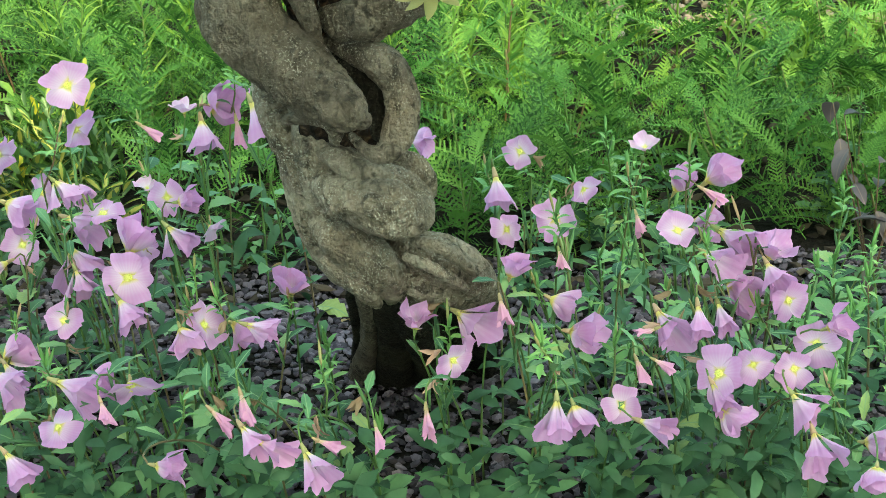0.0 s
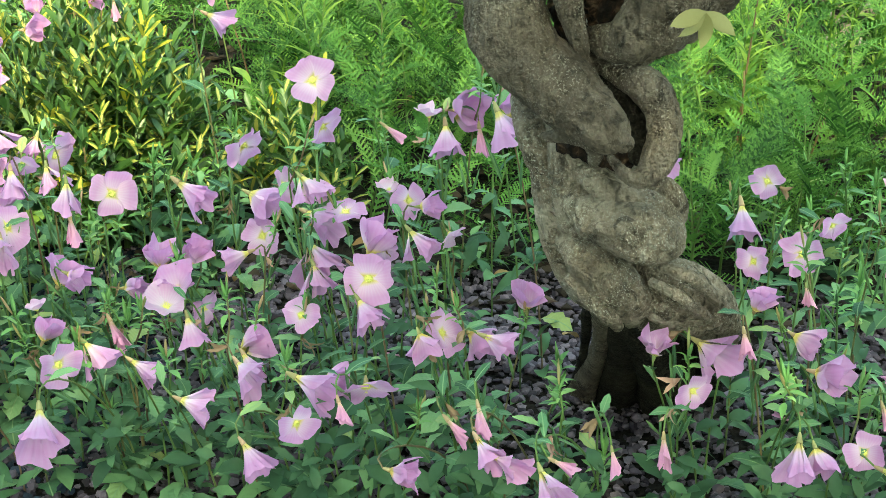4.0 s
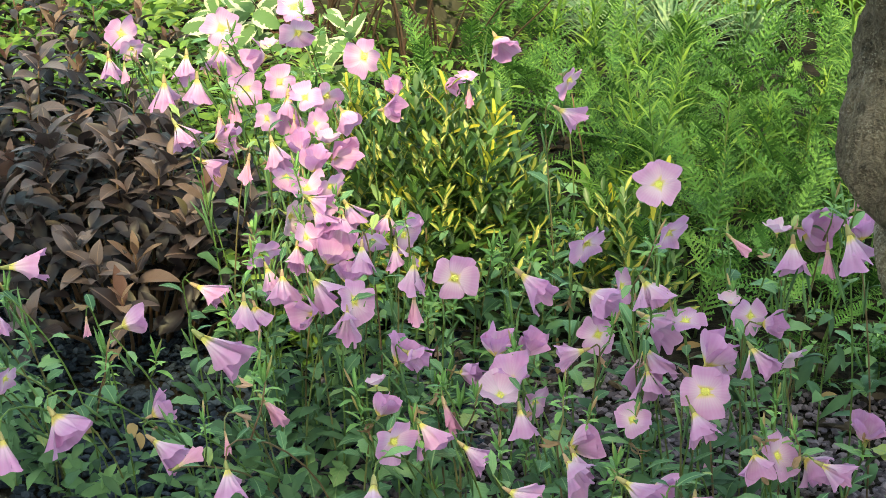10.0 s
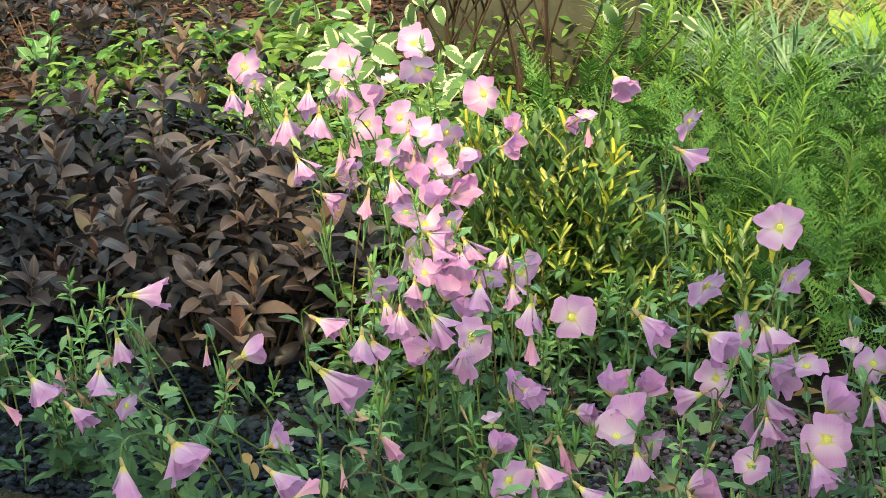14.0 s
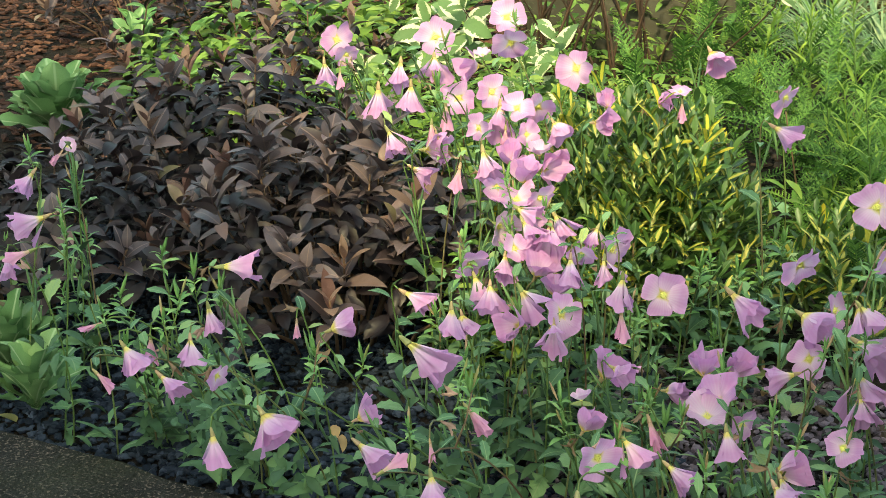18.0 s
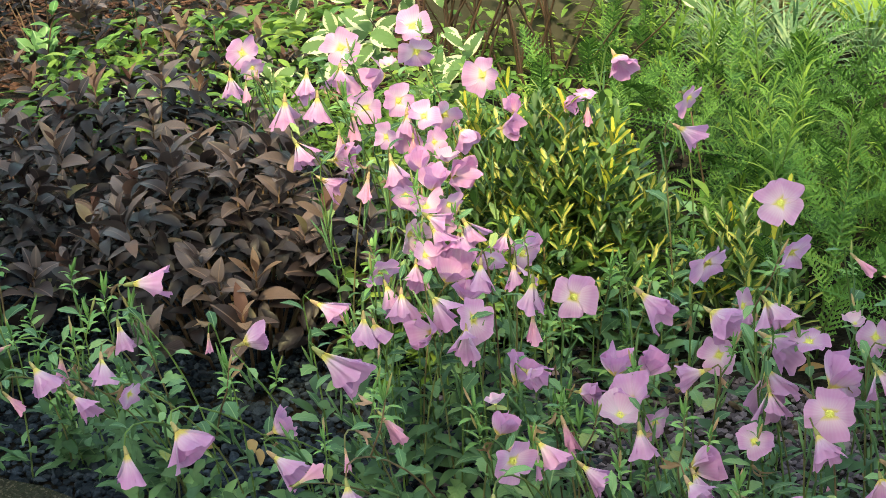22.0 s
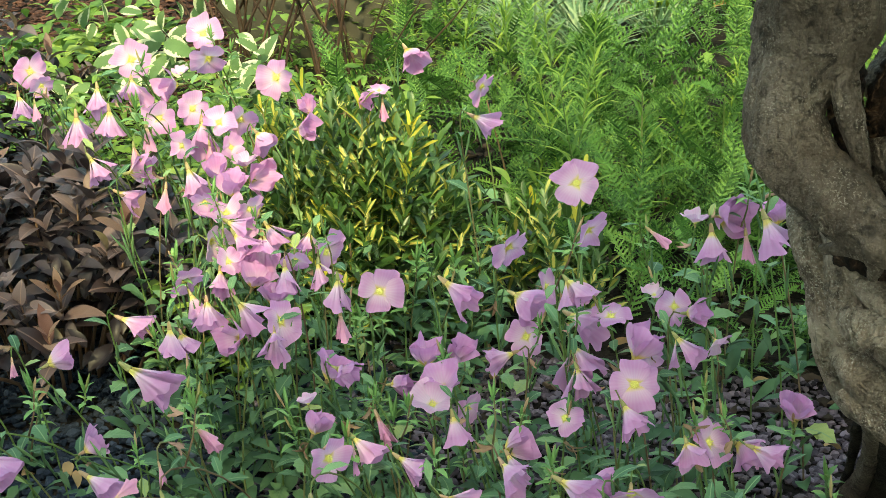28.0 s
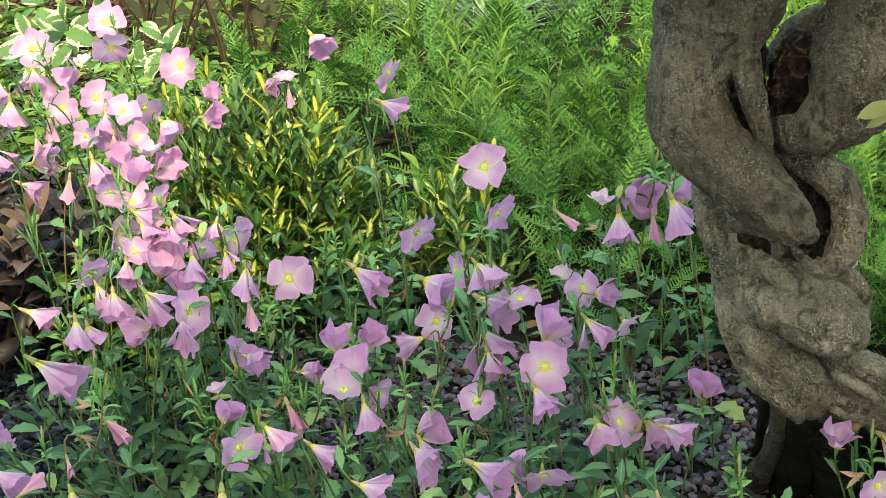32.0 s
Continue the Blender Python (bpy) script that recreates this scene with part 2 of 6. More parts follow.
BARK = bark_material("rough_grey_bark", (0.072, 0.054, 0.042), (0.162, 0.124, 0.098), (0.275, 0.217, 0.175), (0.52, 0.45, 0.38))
# lichen crust, plus the stronger light on the lower trunk put into the tone
LICHEN_LIT = bark_material("lichened_lit_bark", (0.122, 0.093, 0.071), (0.295, 0.230, 0.180), (0.480, 0.390, 0.312), (0.66, 0.60, 0.51))
# near-black bark: shade under the flare and in the groove, as colour
SHADE_BARK = bark_material("shade_darkened_bark", (0.010, 0.008, 0.006), (0.024, 0.018, 0.013), (0.050, 0.040, 0.030), (0.13, 0.11, 0.085))

# rotten wood of the knot; in the crevice its dark colour is shade
ROT_SHADE, _t, _b = material("rotten_wood_and_shade", 0.9)
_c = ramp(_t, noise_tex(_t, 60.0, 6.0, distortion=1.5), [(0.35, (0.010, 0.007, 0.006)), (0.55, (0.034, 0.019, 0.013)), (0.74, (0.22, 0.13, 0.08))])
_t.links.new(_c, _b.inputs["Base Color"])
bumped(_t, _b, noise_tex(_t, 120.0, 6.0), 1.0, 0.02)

# ---------------------------------------------------------------- mesh helpers
def mesh_of(name, verts, faces, mat, smooth=True):
    me = bpy.data.meshes.new(name)
    me.from_pydata([tuple(v) for v in verts], [], faces)
    if smooth:
        me.polygons.foreach_set("use_smooth", [True] * len(faces))
    me.materials.append(mat)
    return me


def part(name, me, parent=None, m=None, label="", kind=""):
    """One mesh object, under a thing or a part."""
    ob = new(name, me)
    if parent is not None:
        ob.parent = parent
    if m is not None:
        ob.matrix_basis = m
    return tagged(ob, label, kind=kind)


def blade(length, width, rows=6, fold=0.25, curl=0.5, wave=0.0, shape=1.0, lobes=0.0, base=0.04, rnd=random):
    """A leaf along +y with its upper face to +z: folded on the midrib, bent back and wavy."""
    verts, faces = [], []
    ph = rnd.uniform(0, 6)
    for i in range(rows + 1):
        s = i / rows
        w = width / 2 * max(base * (1 - s), math.sin(math.pi * min(1, s ** shape)) ** 0.8 if 0 < s < 1 else 0)
        if lobes:
            w *= 1 + lobes * math.sin(i * 2.6 + ph)
        y = length * math.sin(curl * s) / curl if curl else length * s
        z = -length * (1 - math.cos(curl * s)) / curl if curl else 0
        up = fold * w
        verts += [(-w, y, z + up + wave * width * math.sin(4 * s + ph)), (0, y, z), (w, y, z + up + wave * width * math.cos(5 * s + ph))]
    for i in range(rows):
        a = 3 * i
        faces += [(a, a + 1, a + 4, a + 3), (a + 1, a + 2, a + 5, a + 4)]
    return verts, faces


def moved(vf, m, vs, fs):
    """Adds a moved copy of a small mesh to the lists vs and fs."""
    n = len(vs)
    vs += [m @ Vector(v) for v in vf[0]]
    fs += [tuple(i + n for i in f) for f in vf[1]]


def tube(points, radii, sides=6, cap=True):
    verts, faces = [], []
    pts = [Vector(p) for p in points]
    side = Vector((1, 0, 0.02))
    for i, p in enumerate(pts):
        d = (pts[min(i + 1, len(pts) - 1)] - pts[max(i - 1, 0)]).normalized()
        u = (side - d * side.dot(d)).normalized()
        v = d.cross(u)
        side = u
        for k in range(sides):
            a = 2 * math.pi * k / sides
            verts.append(p + (u * math.cos(a) + v * math.sin(a)) * radii[i])
    for i in range(len(pts) - 1):
        for k in range(sides):
            a, b = i * sides + k, i * sides + (k + 1) % sides
            faces.append((a, b, b + sides, a + sides))
    if cap:
        faces += [tuple(reversed(range(sides))), tuple(range((len(pts) - 1) * sides, len(pts) * sides))]
    return verts, faces


def bezier(a, b, c, d, n):
    return [a * (1 - s) ** 3 + b * 3 * s * (1 - s) ** 2 + c * 3 * s * s * (1 - s) + d * s ** 3 for s in (i / n for i in range(n + 1))]


def turned(axis, spin=0.0):
    """A turn that brings +z onto axis."""
    return Vector(axis).to_track_quat("Z", "Y").to_matrix().to_4x4() @ Matrix.Rotation(spin, 4, "Z")


def leaf_turn(away, rise, roll=0.0):
    """A turn for a leaf: its +y goes out along the bearing away (radians), rise above level."""
    return Matrix.Rotation(away, 4, "Z") @ Matrix.Rotation(rise, 4, "X") @ Matrix.Rotation(roll, 4, "Y")


def scaled(s, sy=None, sz=None):
    return Matrix.Diagonal((s, s if sy is None else sy, s if sz is None else sz, 1))

# ---------------------------------------------------------------- more leaf materials
def margin_material(name, inner, outer, edge, rough=0.42, share=0.25, rag=0.07):
    """A variegated leaf of length 1: one colour along the middle, another at the margin, with a ragged border."""
    m, t, b = material(name, rough)
    s = local_xyz(t)
    x = calc(t, "ABSOLUTE", s[0])
    n = noise_tex(t, 15.0, 3.0)
    x = calc(t, "ADD", x, calc(t, "MULTIPLY", calc(t, "SUBTRACT", n, 0.5), rag))
    f = ramp(t, x, [(edge, (0, 0, 0)), (edge + 0.02, (1, 1, 1))])
    r = piece_random(t)
    deep = mixed(t, inner, tuple(0.6 * v for v in inner), r)
    c = mixed(t, deep, outer, f)
    t.links.new(c, b.inputs["Base Color"])
    bumped(t, b, n, 0.2, 0.02)
    thin(t, b, c, share)
    return m


WEIGELA = leaf_material("dark_purple_leaf", [(0.0, (0.034, 0.023, 0.027)), (0.45, (0.092, 0.067, 0.074)), (0.86, (0.145, 0.108, 0.115)), (0.95, (0.20, 0.120, 0.108)), (1.0, (0.15, 0.135, 0.075))], 0.45, 0.12, vein=(0.17, 0.115, 0.105), spec=0.30, ribs=0.025)
# darker copy for the inner leaves: shade of the gaps put into colour
WEIGELA_SHADED = leaf_material("shaded_purple_foliage", [(0.0, (0.010, 0.006, 0.008)), (0.7, (0.024, 0.018, 0.021)), (1.0, (0.052, 0.039, 0.043))], 0.4, 0.1, joined=True)
WEIGELA_RED = leaf_material("reddish_tip_leaf", [(0.0, (0.13, 0.060, 0.052)), (1.0, (0.25, 0.165, 0.130))], 0.45, 0.25)
TWIG = leaf_material("red_brown_twig", [(0.0, (0.09, 0.052, 0.036)), (1.0, (0.19, 0.115, 0.075))], 0.65, 0.02)
DOG_STEM = leaf_material("dark_stem", [(0.0, (0.040, 0.024, 0.018)), (1.0, (0.105, 0.060, 0.040))], 0.65, 0.0)
EUO = margin_material("gold_centred_leaf", (0.64, 0.57, 0.09), (0.075, 0.165, 0.035), 0.07)
EUO_GREEN = leaf_material("glossy_green_leaf", [(0.0, (0.030, 0.082, 0.022)), (0.7, (0.055, 0.135, 0.035)), (1.0, (0.13, 0.22, 0.05))], 0.34, 0.2, vein=(0.12, 0.2, 0.08), spec=0.5)
def striped_material(name, greens, gold, rough=0.36):
    """Joined leaves that carry how far across each leaf a point lies: gold along the middle of some, green at the margin."""
    m, t, b = material(name, rough)
    r = piece_random(t, True)
    c = ramp(t, r, greens)
    a = t.nodes.new("ShaderNodeAttribute")
    a.attribute_name = "across"
    band = ramp(t, calc(t, "ADD", a.outputs["Fac"], calc(t, "MULTIPLY", noise_tex(t, 260.0, 3.0), 0.5)), [(0.72, (1, 1, 1)), (0.86, (0, 0, 0))])
    some = ramp(t, r, [(0.66, (0, 0, 0)), (0.68, (1, 1, 1))])
    c = mixed(t, c, gold, calc(t, "MULTIPLY", band, some))
    t.links.new(c, b.inputs["Base Color"])
    b.inputs["Specular IOR Level"].default_value = 0.5
    thin(t, b, c, 0.2)
    return m


EUO_STRIPED = striped_material("gold_striped_foliage", [(0.0, (0.032, 0.078, 0.022)), (0.5, (0.075, 0.150, 0.036)), (1.0, (0.125, 0.22, 0.048))], (0.50, 0.46, 0.12))
DOGWOOD = margin_material("cream_edged_leaf", (0.16, 0.27, 0.11), (0.68, 0.68, 0.46), 0.15, 0.5, 0.3, 0.20)
YARROW = leaf_material("feathery_green_leaf", [(0.0, (0.09, 0.215, 0.050)), (0.5, (0.155, 0.315, 0.072)), (1.0, (0.25, 0.41, 0.10))], 0.55, 0.35)
# darker than the top fronds: undergrowth shade is in this colour
YARROW_SHADED = leaf_material("feathery_shaded_green", [(0.0, (0.030, 0.082, 0.020)), (0.5, (0.078, 0.180, 0.042)), (1.0, (0.18, 0.34, 0.078))], 0.55, 0.35, joined=True)
HERB = leaf_material("slim_green_leaf", [(0.0, (0.105, 0.205, 0.038)), (0.6, (0.215, 0.355, 0.066)), (1.0, (0.39, 0.51, 0.10))], 0.5, 0.42, joined=True)
BRIGHT = leaf_material("bright_small_leaf", [(0.0, (0.085, 0.175, 0.040)), (0.6, (0.17, 0.285, 0.058)), (1.0, (0.30, 0.40, 0.10))], 0.5, 0.3, joined=True)
WOOLLY = leaf_material("woolly_leaf", [(0.0, (0.10, 0.205, 0.085)), (0.6, (0.145, 0.27, 0.115)), (1.0, (0.21, 0.34, 0.155))], 0.95, 0.10, vein=(0.34, 0.44, 0.26), spec=0.1, ribs=0.02)
STONE = stone_material("weathered_grey_stone", [(0.0, (0.082, 0.076, 0.054)), (1.0, (0.098, 0.090, 0.066))], 0.85, 16.0, bump=0.8)
PEBBLE = stone_material("pinkish_pebble", [(0.0, (0.36, 0.24, 0.20)), (0.6, (0.46, 0.33, 0.28)), (1.0, (0.55, 0.45, 0.38))], joined=True)
CROWN = leaf_material("crown_leaf", [(0.0, (0.06, 0.15, 0.03)), (1.0, (0.12, 0.25, 0.05))], 0.5, 0.25, joined=True)
YELLOW_LEAF = leaf_material("yellowing_leaf", [(0.0, (0.36, 0.33, 0.13)), (1.0, (0.46, 0.42, 0.20))], 0.6, 0.4)
HEDGE = leaf_material("hedge_leaf", [(0.0, (0.02, 0.05, 0.014)), (1.0, (0.06, 0.12, 0.03))], 0.5, 0.15, joined=True)
YELLOW_GREEN = leaf_material("yellow_green_leaf", [(0.0, (0.17, 0.31, 0.045)), (0.8, (0.29, 0.40, 0.06)), (1.0, (0.38, 0.42, 0.08))], 0.5, 0.35)

# ---------------------------------------------------------------- ground, kerb
def ground_height(x, y):
    return 0.012 * noise.noise(Vector((x * 1.7, y * 1.7, 0))) + 0.006 * noise.noise(Vector((x * 7, y * 7, 3)))


vs, fs = [], []
xs = [-400, -60, -12] + [-6 + 0.1 * i for i in range(101)] + [12, 60, 400]
ys = [-400, -20, 1.36] + [1.40 + 0.08 * i for i in range(60)] + [8, 14, 60, 400]
for y in ys:
    for x in xs:
        vs.append((x, y, ground_height(x, y) if abs(x) < 7 and 1.38 < y < 7 else (0 if y > 1.38 else -0.06)))
for j in range(len(ys) - 1):
    for i in range(len(xs) - 1):
        a = j * len(xs) + i
        fs.append((a, a + 1, a + 1 + len(xs), a + len(xs)))
ground = tagged(part("ground", mesh_of("ground", vs, fs, SOIL)), "dark crumbly garden soil of the flower bed", "soil", kind="structure")

# kerb stones with a worn edge towards the bed, and the path in front
def kerb_stone(x0, x1):
    bm = bmesh.new()
    bmesh.ops.create_cube(bm, size=1, matrix=Matrix.Translation(((x0 + x1) / 2, 1.32, -0.06)) @ Matrix.Diagonal((x1 - x0 - 0.006, 0.20, 0.16, 1)))
    bmesh.ops.bevel(bm, geom=[e for e in bm.edges], offset=0.010, segments=2, affect="EDGES")
    bmesh.ops.subdivide_edges(bm, edges=[e for e in bm.edges if e.calc_length() > 0.1], cuts=14, use_grid_fill=True)
    for v in bm.verts:
        v.co += Vector((0, 1, 1)) * 0.006 * noise.noise(v.co * 18) + Vector((0, 0, 0.004)) * noise.noise(v.co * 45)
    me = bpy.data.meshes.new("kerb_stone")
    bm.to_mesh(me)
    bm.free()
    me.materials.append(KERB)
    return me


kerb = tagged(new("kerb"), "worn dark grey concrete kerb edging the bed", "kerb", kind="structure")
x = -7.6
while x < 7:
    part("kerb_stone", kerb_stone(x, x + 1.0), kerb)
    x += 1.0
vs = [(-400, -400, -0.03), (400, -400, -0.03), (400, 1.225, -0.03), (-400, 1.225, -0.03)]
tagged(part("pavement", mesh_of("pavement", vs, [(0, 1, 2, 3)], KERB)), "dark worn concrete path beside the bed", "path", kind="structure")

# ---------------------------------------------------------------- the tree
tree = tagged(new("tree"), "old tree with a twisted knotted grey-brown trunk", "tree")
tree.matrix_basis = pose(-0.06, 1.8, 0)


def strand(*knots, mat=BARK):
    """One strand of the twisted trunk, swept through knots of x, y, z and radius, ridged and lumpy."""
    pts, steps = [], 12
    for i in range(len(knots) - 1):
        a, b = Vector(knots[i]), Vector(knots[i + 1])
        pre, post = Vector(knots[max(i - 1, 0)]), Vector(knots[min(i + 2, len(knots) - 1)])
        for s in (k / steps for k in range(steps)):
            pts.append(a + (b - a) * s + ((b - pre) * 0.5 - (b - a)) * s * (1 - s) ** 2 - ((post - a) * 0.5 - (b - a)) * s * s * (1 - s))
    pts.append(Vector(knots[-1]))
    # rounded ends
    for end, step in ((0, -1), (-1, 1)):
        e = pts[end].copy()
        d = (e - pts[1 if end == 0 else -2]).to_3d().normalized()
        for a in (25, 50, 70, 85):
            q = e.copy()
            q[0], q[1], q[2] = Vector(e[:3]) + d * e[3] * math.sin(radians(a)) * 0.9
            q[3] = e[3] * math.cos(radians(a))
            pts.insert(0, q) if end == 0 else pts.append(q)
    sides = 44
    v, f = tube([p[:3] for p in pts], [p[3] for p in pts], sides)
    for i, p in enumerate(pts):
        mid = Vector(p[:3])
        for k in range(sides):
            q = Vector(v[sides * i + k])
            a = 2 * math.pi * k / sides
            wind = 0.09 * i
            r = 0.04 * math.sin(3 * a + wind) + 0.02 * math.sin(7 * a - wind + 1)
            r += 0.12 * noise.noise(q * 19) + 0.08 * noise.noise(q * 48) + 0.04 * noise.noise(q * 95)
            # narrow furrows along the grain
            r -= 0.11 * max(0.0, 1 - 6 * abs(noise.noise(Vector((a * 1.6, i * 0.035, p[3] * 90)))))
            fine = (0.004 if mat == ROT_SHADE else 0.0010) * noise.noise(q * 140) + 0.0007 * noise.noise(q * 300)
            v[sides * i + k] = mid + (q - mid) * (1 + r) + (q - mid).normalized() * fine
    return part("strand", mesh_of("strand", v, f, mat), tree, tree.matrix_basis.inverted(), {BARK: "gnarled grey-brown bark with fine pale specks", ROT_SHADE: "dark reddish rotten wood and crevice shade", SHADE_BARK: "bark darkened for the shade it lies in", LICHEN_LIT: "gnarled bark crusted with pale lichen, lightened for the light there"}[mat])


strand((-0.106, 1.505, 0.531, 0.0322), (-0.106, 1.490, 0.498, 0.0370), (-0.106, 1.484, 0.454, 0.0420), (-0.096, 1.475, 0.421, 0.0430), (-0.088, 1.470, 0.403, 0.0450), (-0.080, 1.472, 0.380, 0.0450), (-0.071, 1.482, 0.328, 0.0420), (-0.049, 1.500, 0.293, 0.0350), (-0.037, 1.540, 0.234, 0.0310), mat=LICHEN_LIT)  # heartwood
strand((-0.134, 1.432, 0.737, 0.0583), (-0.146, 1.423, 0.672, 0.0535), (-0.159, 1.413, 0.636, 0.0445), (-0.167, 1.402, 0.604, 0.0380), (-0.162, 1.392, 0.574, 0.0364), (-0.139, 1.378, 0.547, 0.0317), (-0.106, 1.359, 0.523, 0.0299), (-0.078, 1.341, 0.508, 0.0237), (-0.063, 1.335, 0.499, 0.0174), (-0.056, 1.335, 0.494, 0.0087))  # limb that winds down across the front
strand((-0.120, 1.406, 0.637, 0.0119), (-0.117, 1.393, 0.620, 0.0138), (-0.110, 1.383, 0.597, 0.0123), (-0.101, 1.377, 0.571, 0.0083), (-0.094, 1.383, 0.546, 0.0040))  # slim strand beside the limb
strand((0.020, 1.441, 0.730, 0.0595), (0.000, 1.432, 0.665, 0.0620), (-0.018, 1.412, 0.620, 0.0500), (-0.035, 1.396, 0.588, 0.0380), (-0.052, 1.388, 0.572, 0.0260))  # other limb, ending in a crease
strand((-0.126, 1.454, 0.645, 0.0174), (-0.123, 1.444, 0.612, 0.0184), (-0.118, 1.433, 0.579, 0.0163), (-0.107, 1.425, 0.550, 0.0122), (-0.088, 1.418, 0.521, 0.0081), (-0.066, 1.410, 0.502, 0.0076), (-0.052, 1.404, 0.481, 0.0071), (-0.053, 1.403, 0.462, 0.0081), (-0.065, 1.403, 0.452, 0.0092), (-0.086, 1.403, 0.458, 0.0092), (-0.104, 1.403, 0.464, 0.0102), (-0.117, 1.403, 0.465, 0.0061), mat=ROT_SHADE)  # dark strand filling the crevice, standing in for its shade
strand((-0.060, 1.507, 0.631, 0.0200), (-0.079, 1.495, 0.618, 0.0231), (-0.091, 1.473, 0.610, 0.0156), (-0.097, 1.442, 0.604, 0.0081))  # back of the knot hole
strand((-0.072, 1.450, 0.622, 0.0190), (-0.079, 1.441, 0.604, 0.0235), (-0.083, 1.434, 0.584, 0.0210), (-0.084, 1.430, 0.562, 0.0110), mat=ROT_SHADE)  # rotten heart of the knot
strand((-0.096, 1.418, 0.541, 0.0051), (-0.075, 1.405, 0.535, 0.0086), (-0.047, 1.391, 0.529, 0.0165), (-0.029, 1.382, 0.511, 0.0162), (-0.025, 1.372, 0.488, 0.0158), (-0.031, 1.363, 0.467, 0.0150), (-0.041, 1.356, 0.457, 0.0099), (-0.053, 1.354, 0.457, 0.0069), (-0.063, 1.357, 0.464, 0.0044), (-0.070, 1.363, 0.470, 0.0035))  # strand beside the hollow
strand((-0.042, 1.405, 0.579, 0.0149), (-0.057, 1.392, 0.569, 0.0178), (-0.077, 1.400, 0.564, 0.0160), (-0.093, 1.412, 0.564, 0.0091))  # lip under the rotten heart
strand((-0.102, 1.430, 0.561, 0.0081), (-0.096, 1.424, 0.537, 0.0092), (-0.076, 1.412, 0.520, 0.0112), (-0.055, 1.404, 0.504, 0.0121), (-0.047, 1.400, 0.485, 0.0122), (-0.046, 1.398, 0.460, 0.0112), mat=SHADE_BARK)  # lining of the groove beside the limb, its shade put into the colour
strand((-0.128, 1.369, 0.484, 0.0050), (-0.108, 1.355, 0.491, 0.0064), (-0.092, 1.347, 0.490, 0.0064), (-0.082, 1.344, 0.482, 0.0073), (-0.084, 1.351, 0.470, 0.0049))  # flap over the left hollow
strand((-0.159, 1.450, 0.496, 0.0114), (-0.150, 1.430, 0.467, 0.0145), (-0.130, 1.428, 0.426, 0.0188), (-0.126, 1.435, 0.384, 0.0191), (-0.120, 1.443, 0.345, 0.0172), (-0.103, 1.459, 0.305, 0.0164), (-0.082, 1.475, 0.279, 0.0122), mat=LICHEN_LIT)  # left side of the body
strand((-0.118, 1.430, 0.474, 0.0175), (-0.112, 1.420, 0.445, 0.0227), (-0.107, 1.421, 0.411, 0.0240), (-0.102, 1.427, 0.375, 0.0211), (-0.092, 1.436, 0.342, 0.0182), mat=LICHEN_LIT)  # front of the body
strand((-0.090, 1.425, 0.439, 0.0155), (-0.075, 1.419, 0.422, 0.0186), (-0.058, 1.421, 0.410, 0.0177), (-0.041, 1.432, 0.396, 0.0136), mat=LICHEN_LIT)  # body beside the hollow
strand((-0.023, 1.397, 0.354, 0.0052), (0.001, 1.391, 0.348, 0.0062), (0.023, 1.404, 0.325, 0.0058), (0.040, 1.438, 0.291, 0.0043), mat=LICHEN_LIT)  # ridge of the flare
strand((-0.031, 1.391, 0.340, 0.0047), (-0.008, 1.388, 0.330, 0.0052), (0.014, 1.408, 0.305, 0.0048), (0.032, 1.468, 0.258, 0.0039), mat=LICHEN_LIT)  # lower ridge of the flare
strand((-0.070, 1.514, 0.251, 0.0206), (-0.067, 1.581, 0.189, 0.0252), (-0.072, 1.670, 0.113, 0.0294), (-0.087, 1.792, 0.011, 0.0346), (-0.099, 1.880, -0.077, 0.0410), mat=SHADE_BARK)  # middle of the foot
strand((-0.118, 1.424, 0.413, 0.0115), (-0.098, 1.402, 0.406, 0.0187), (-0.068, 1.385, 0.399, 0.0236), (-0.046, 1.378, 0.395, 0.0266), (-0.024, 1.390, 0.384, 0.0206), (-0.015, 1.414, 0.392, 0.0093), mat=LICHEN_LIT)  # upper roll
strand((-0.104, 1.403, 0.442, 0.0080), (-0.080, 1.394, 0.431, 0.0130), (-0.058, 1.394, 0.421, 0.0140), (-0.033, 1.404, 0.408, 0.0130), (-0.017, 1.420, 0.394, 0.0073), mat=LICHEN_LIT)  # brow over the roll
strand((-0.092, 1.372, 0.398, 0.0040), (-0.070, 1.360, 0.404, 0.0065), (-0.050, 1.356, 0.398, 0.0070), (-0.046, 1.358, 0.386, 0.0050), mat=LICHEN_LIT)  # wrinkle across the roll
strand((-0.043, 1.438, 0.416, 0.0136), (-0.022, 1.440, 0.406, 0.0136), (-0.013, 1.453, 0.384, 0.0100), (-0.019, 1.466, 0.362, 0.0065), mat=LICHEN_LIT)  # lichened lump at the back
strand((-0.113, 1.424, 0.360, 0.0127), (-0.093, 1.404, 0.354, 0.0221), (-0.075, 1.401, 0.337, 0.0264), (-0.055, 1.412, 0.314, 0.0213), (-0.050, 1.432, 0.288, 0.0130), (-0.055, 1.452, 0.267, 0.0055), mat=LICHEN_LIT)  # lower roll
strand((-0.108, 1.396, 0.336, 0.0050), (-0.088, 1.384, 0.322, 0.0080), (-0.070, 1.390, 0.303, 0.0080), (-0.062, 1.408, 0.284, 0.0050), mat=LICHEN_LIT)  # ridge along the lower roll
strand((-0.117, 1.449, 0.331, 0.0119), (-0.100, 1.448, 0.306, 0.0162), (-0.075, 1.454, 0.284, 0.0142), (-0.054, 1.463, 0.270, 0.0089), mat=LICHEN_LIT)  # roll underneath
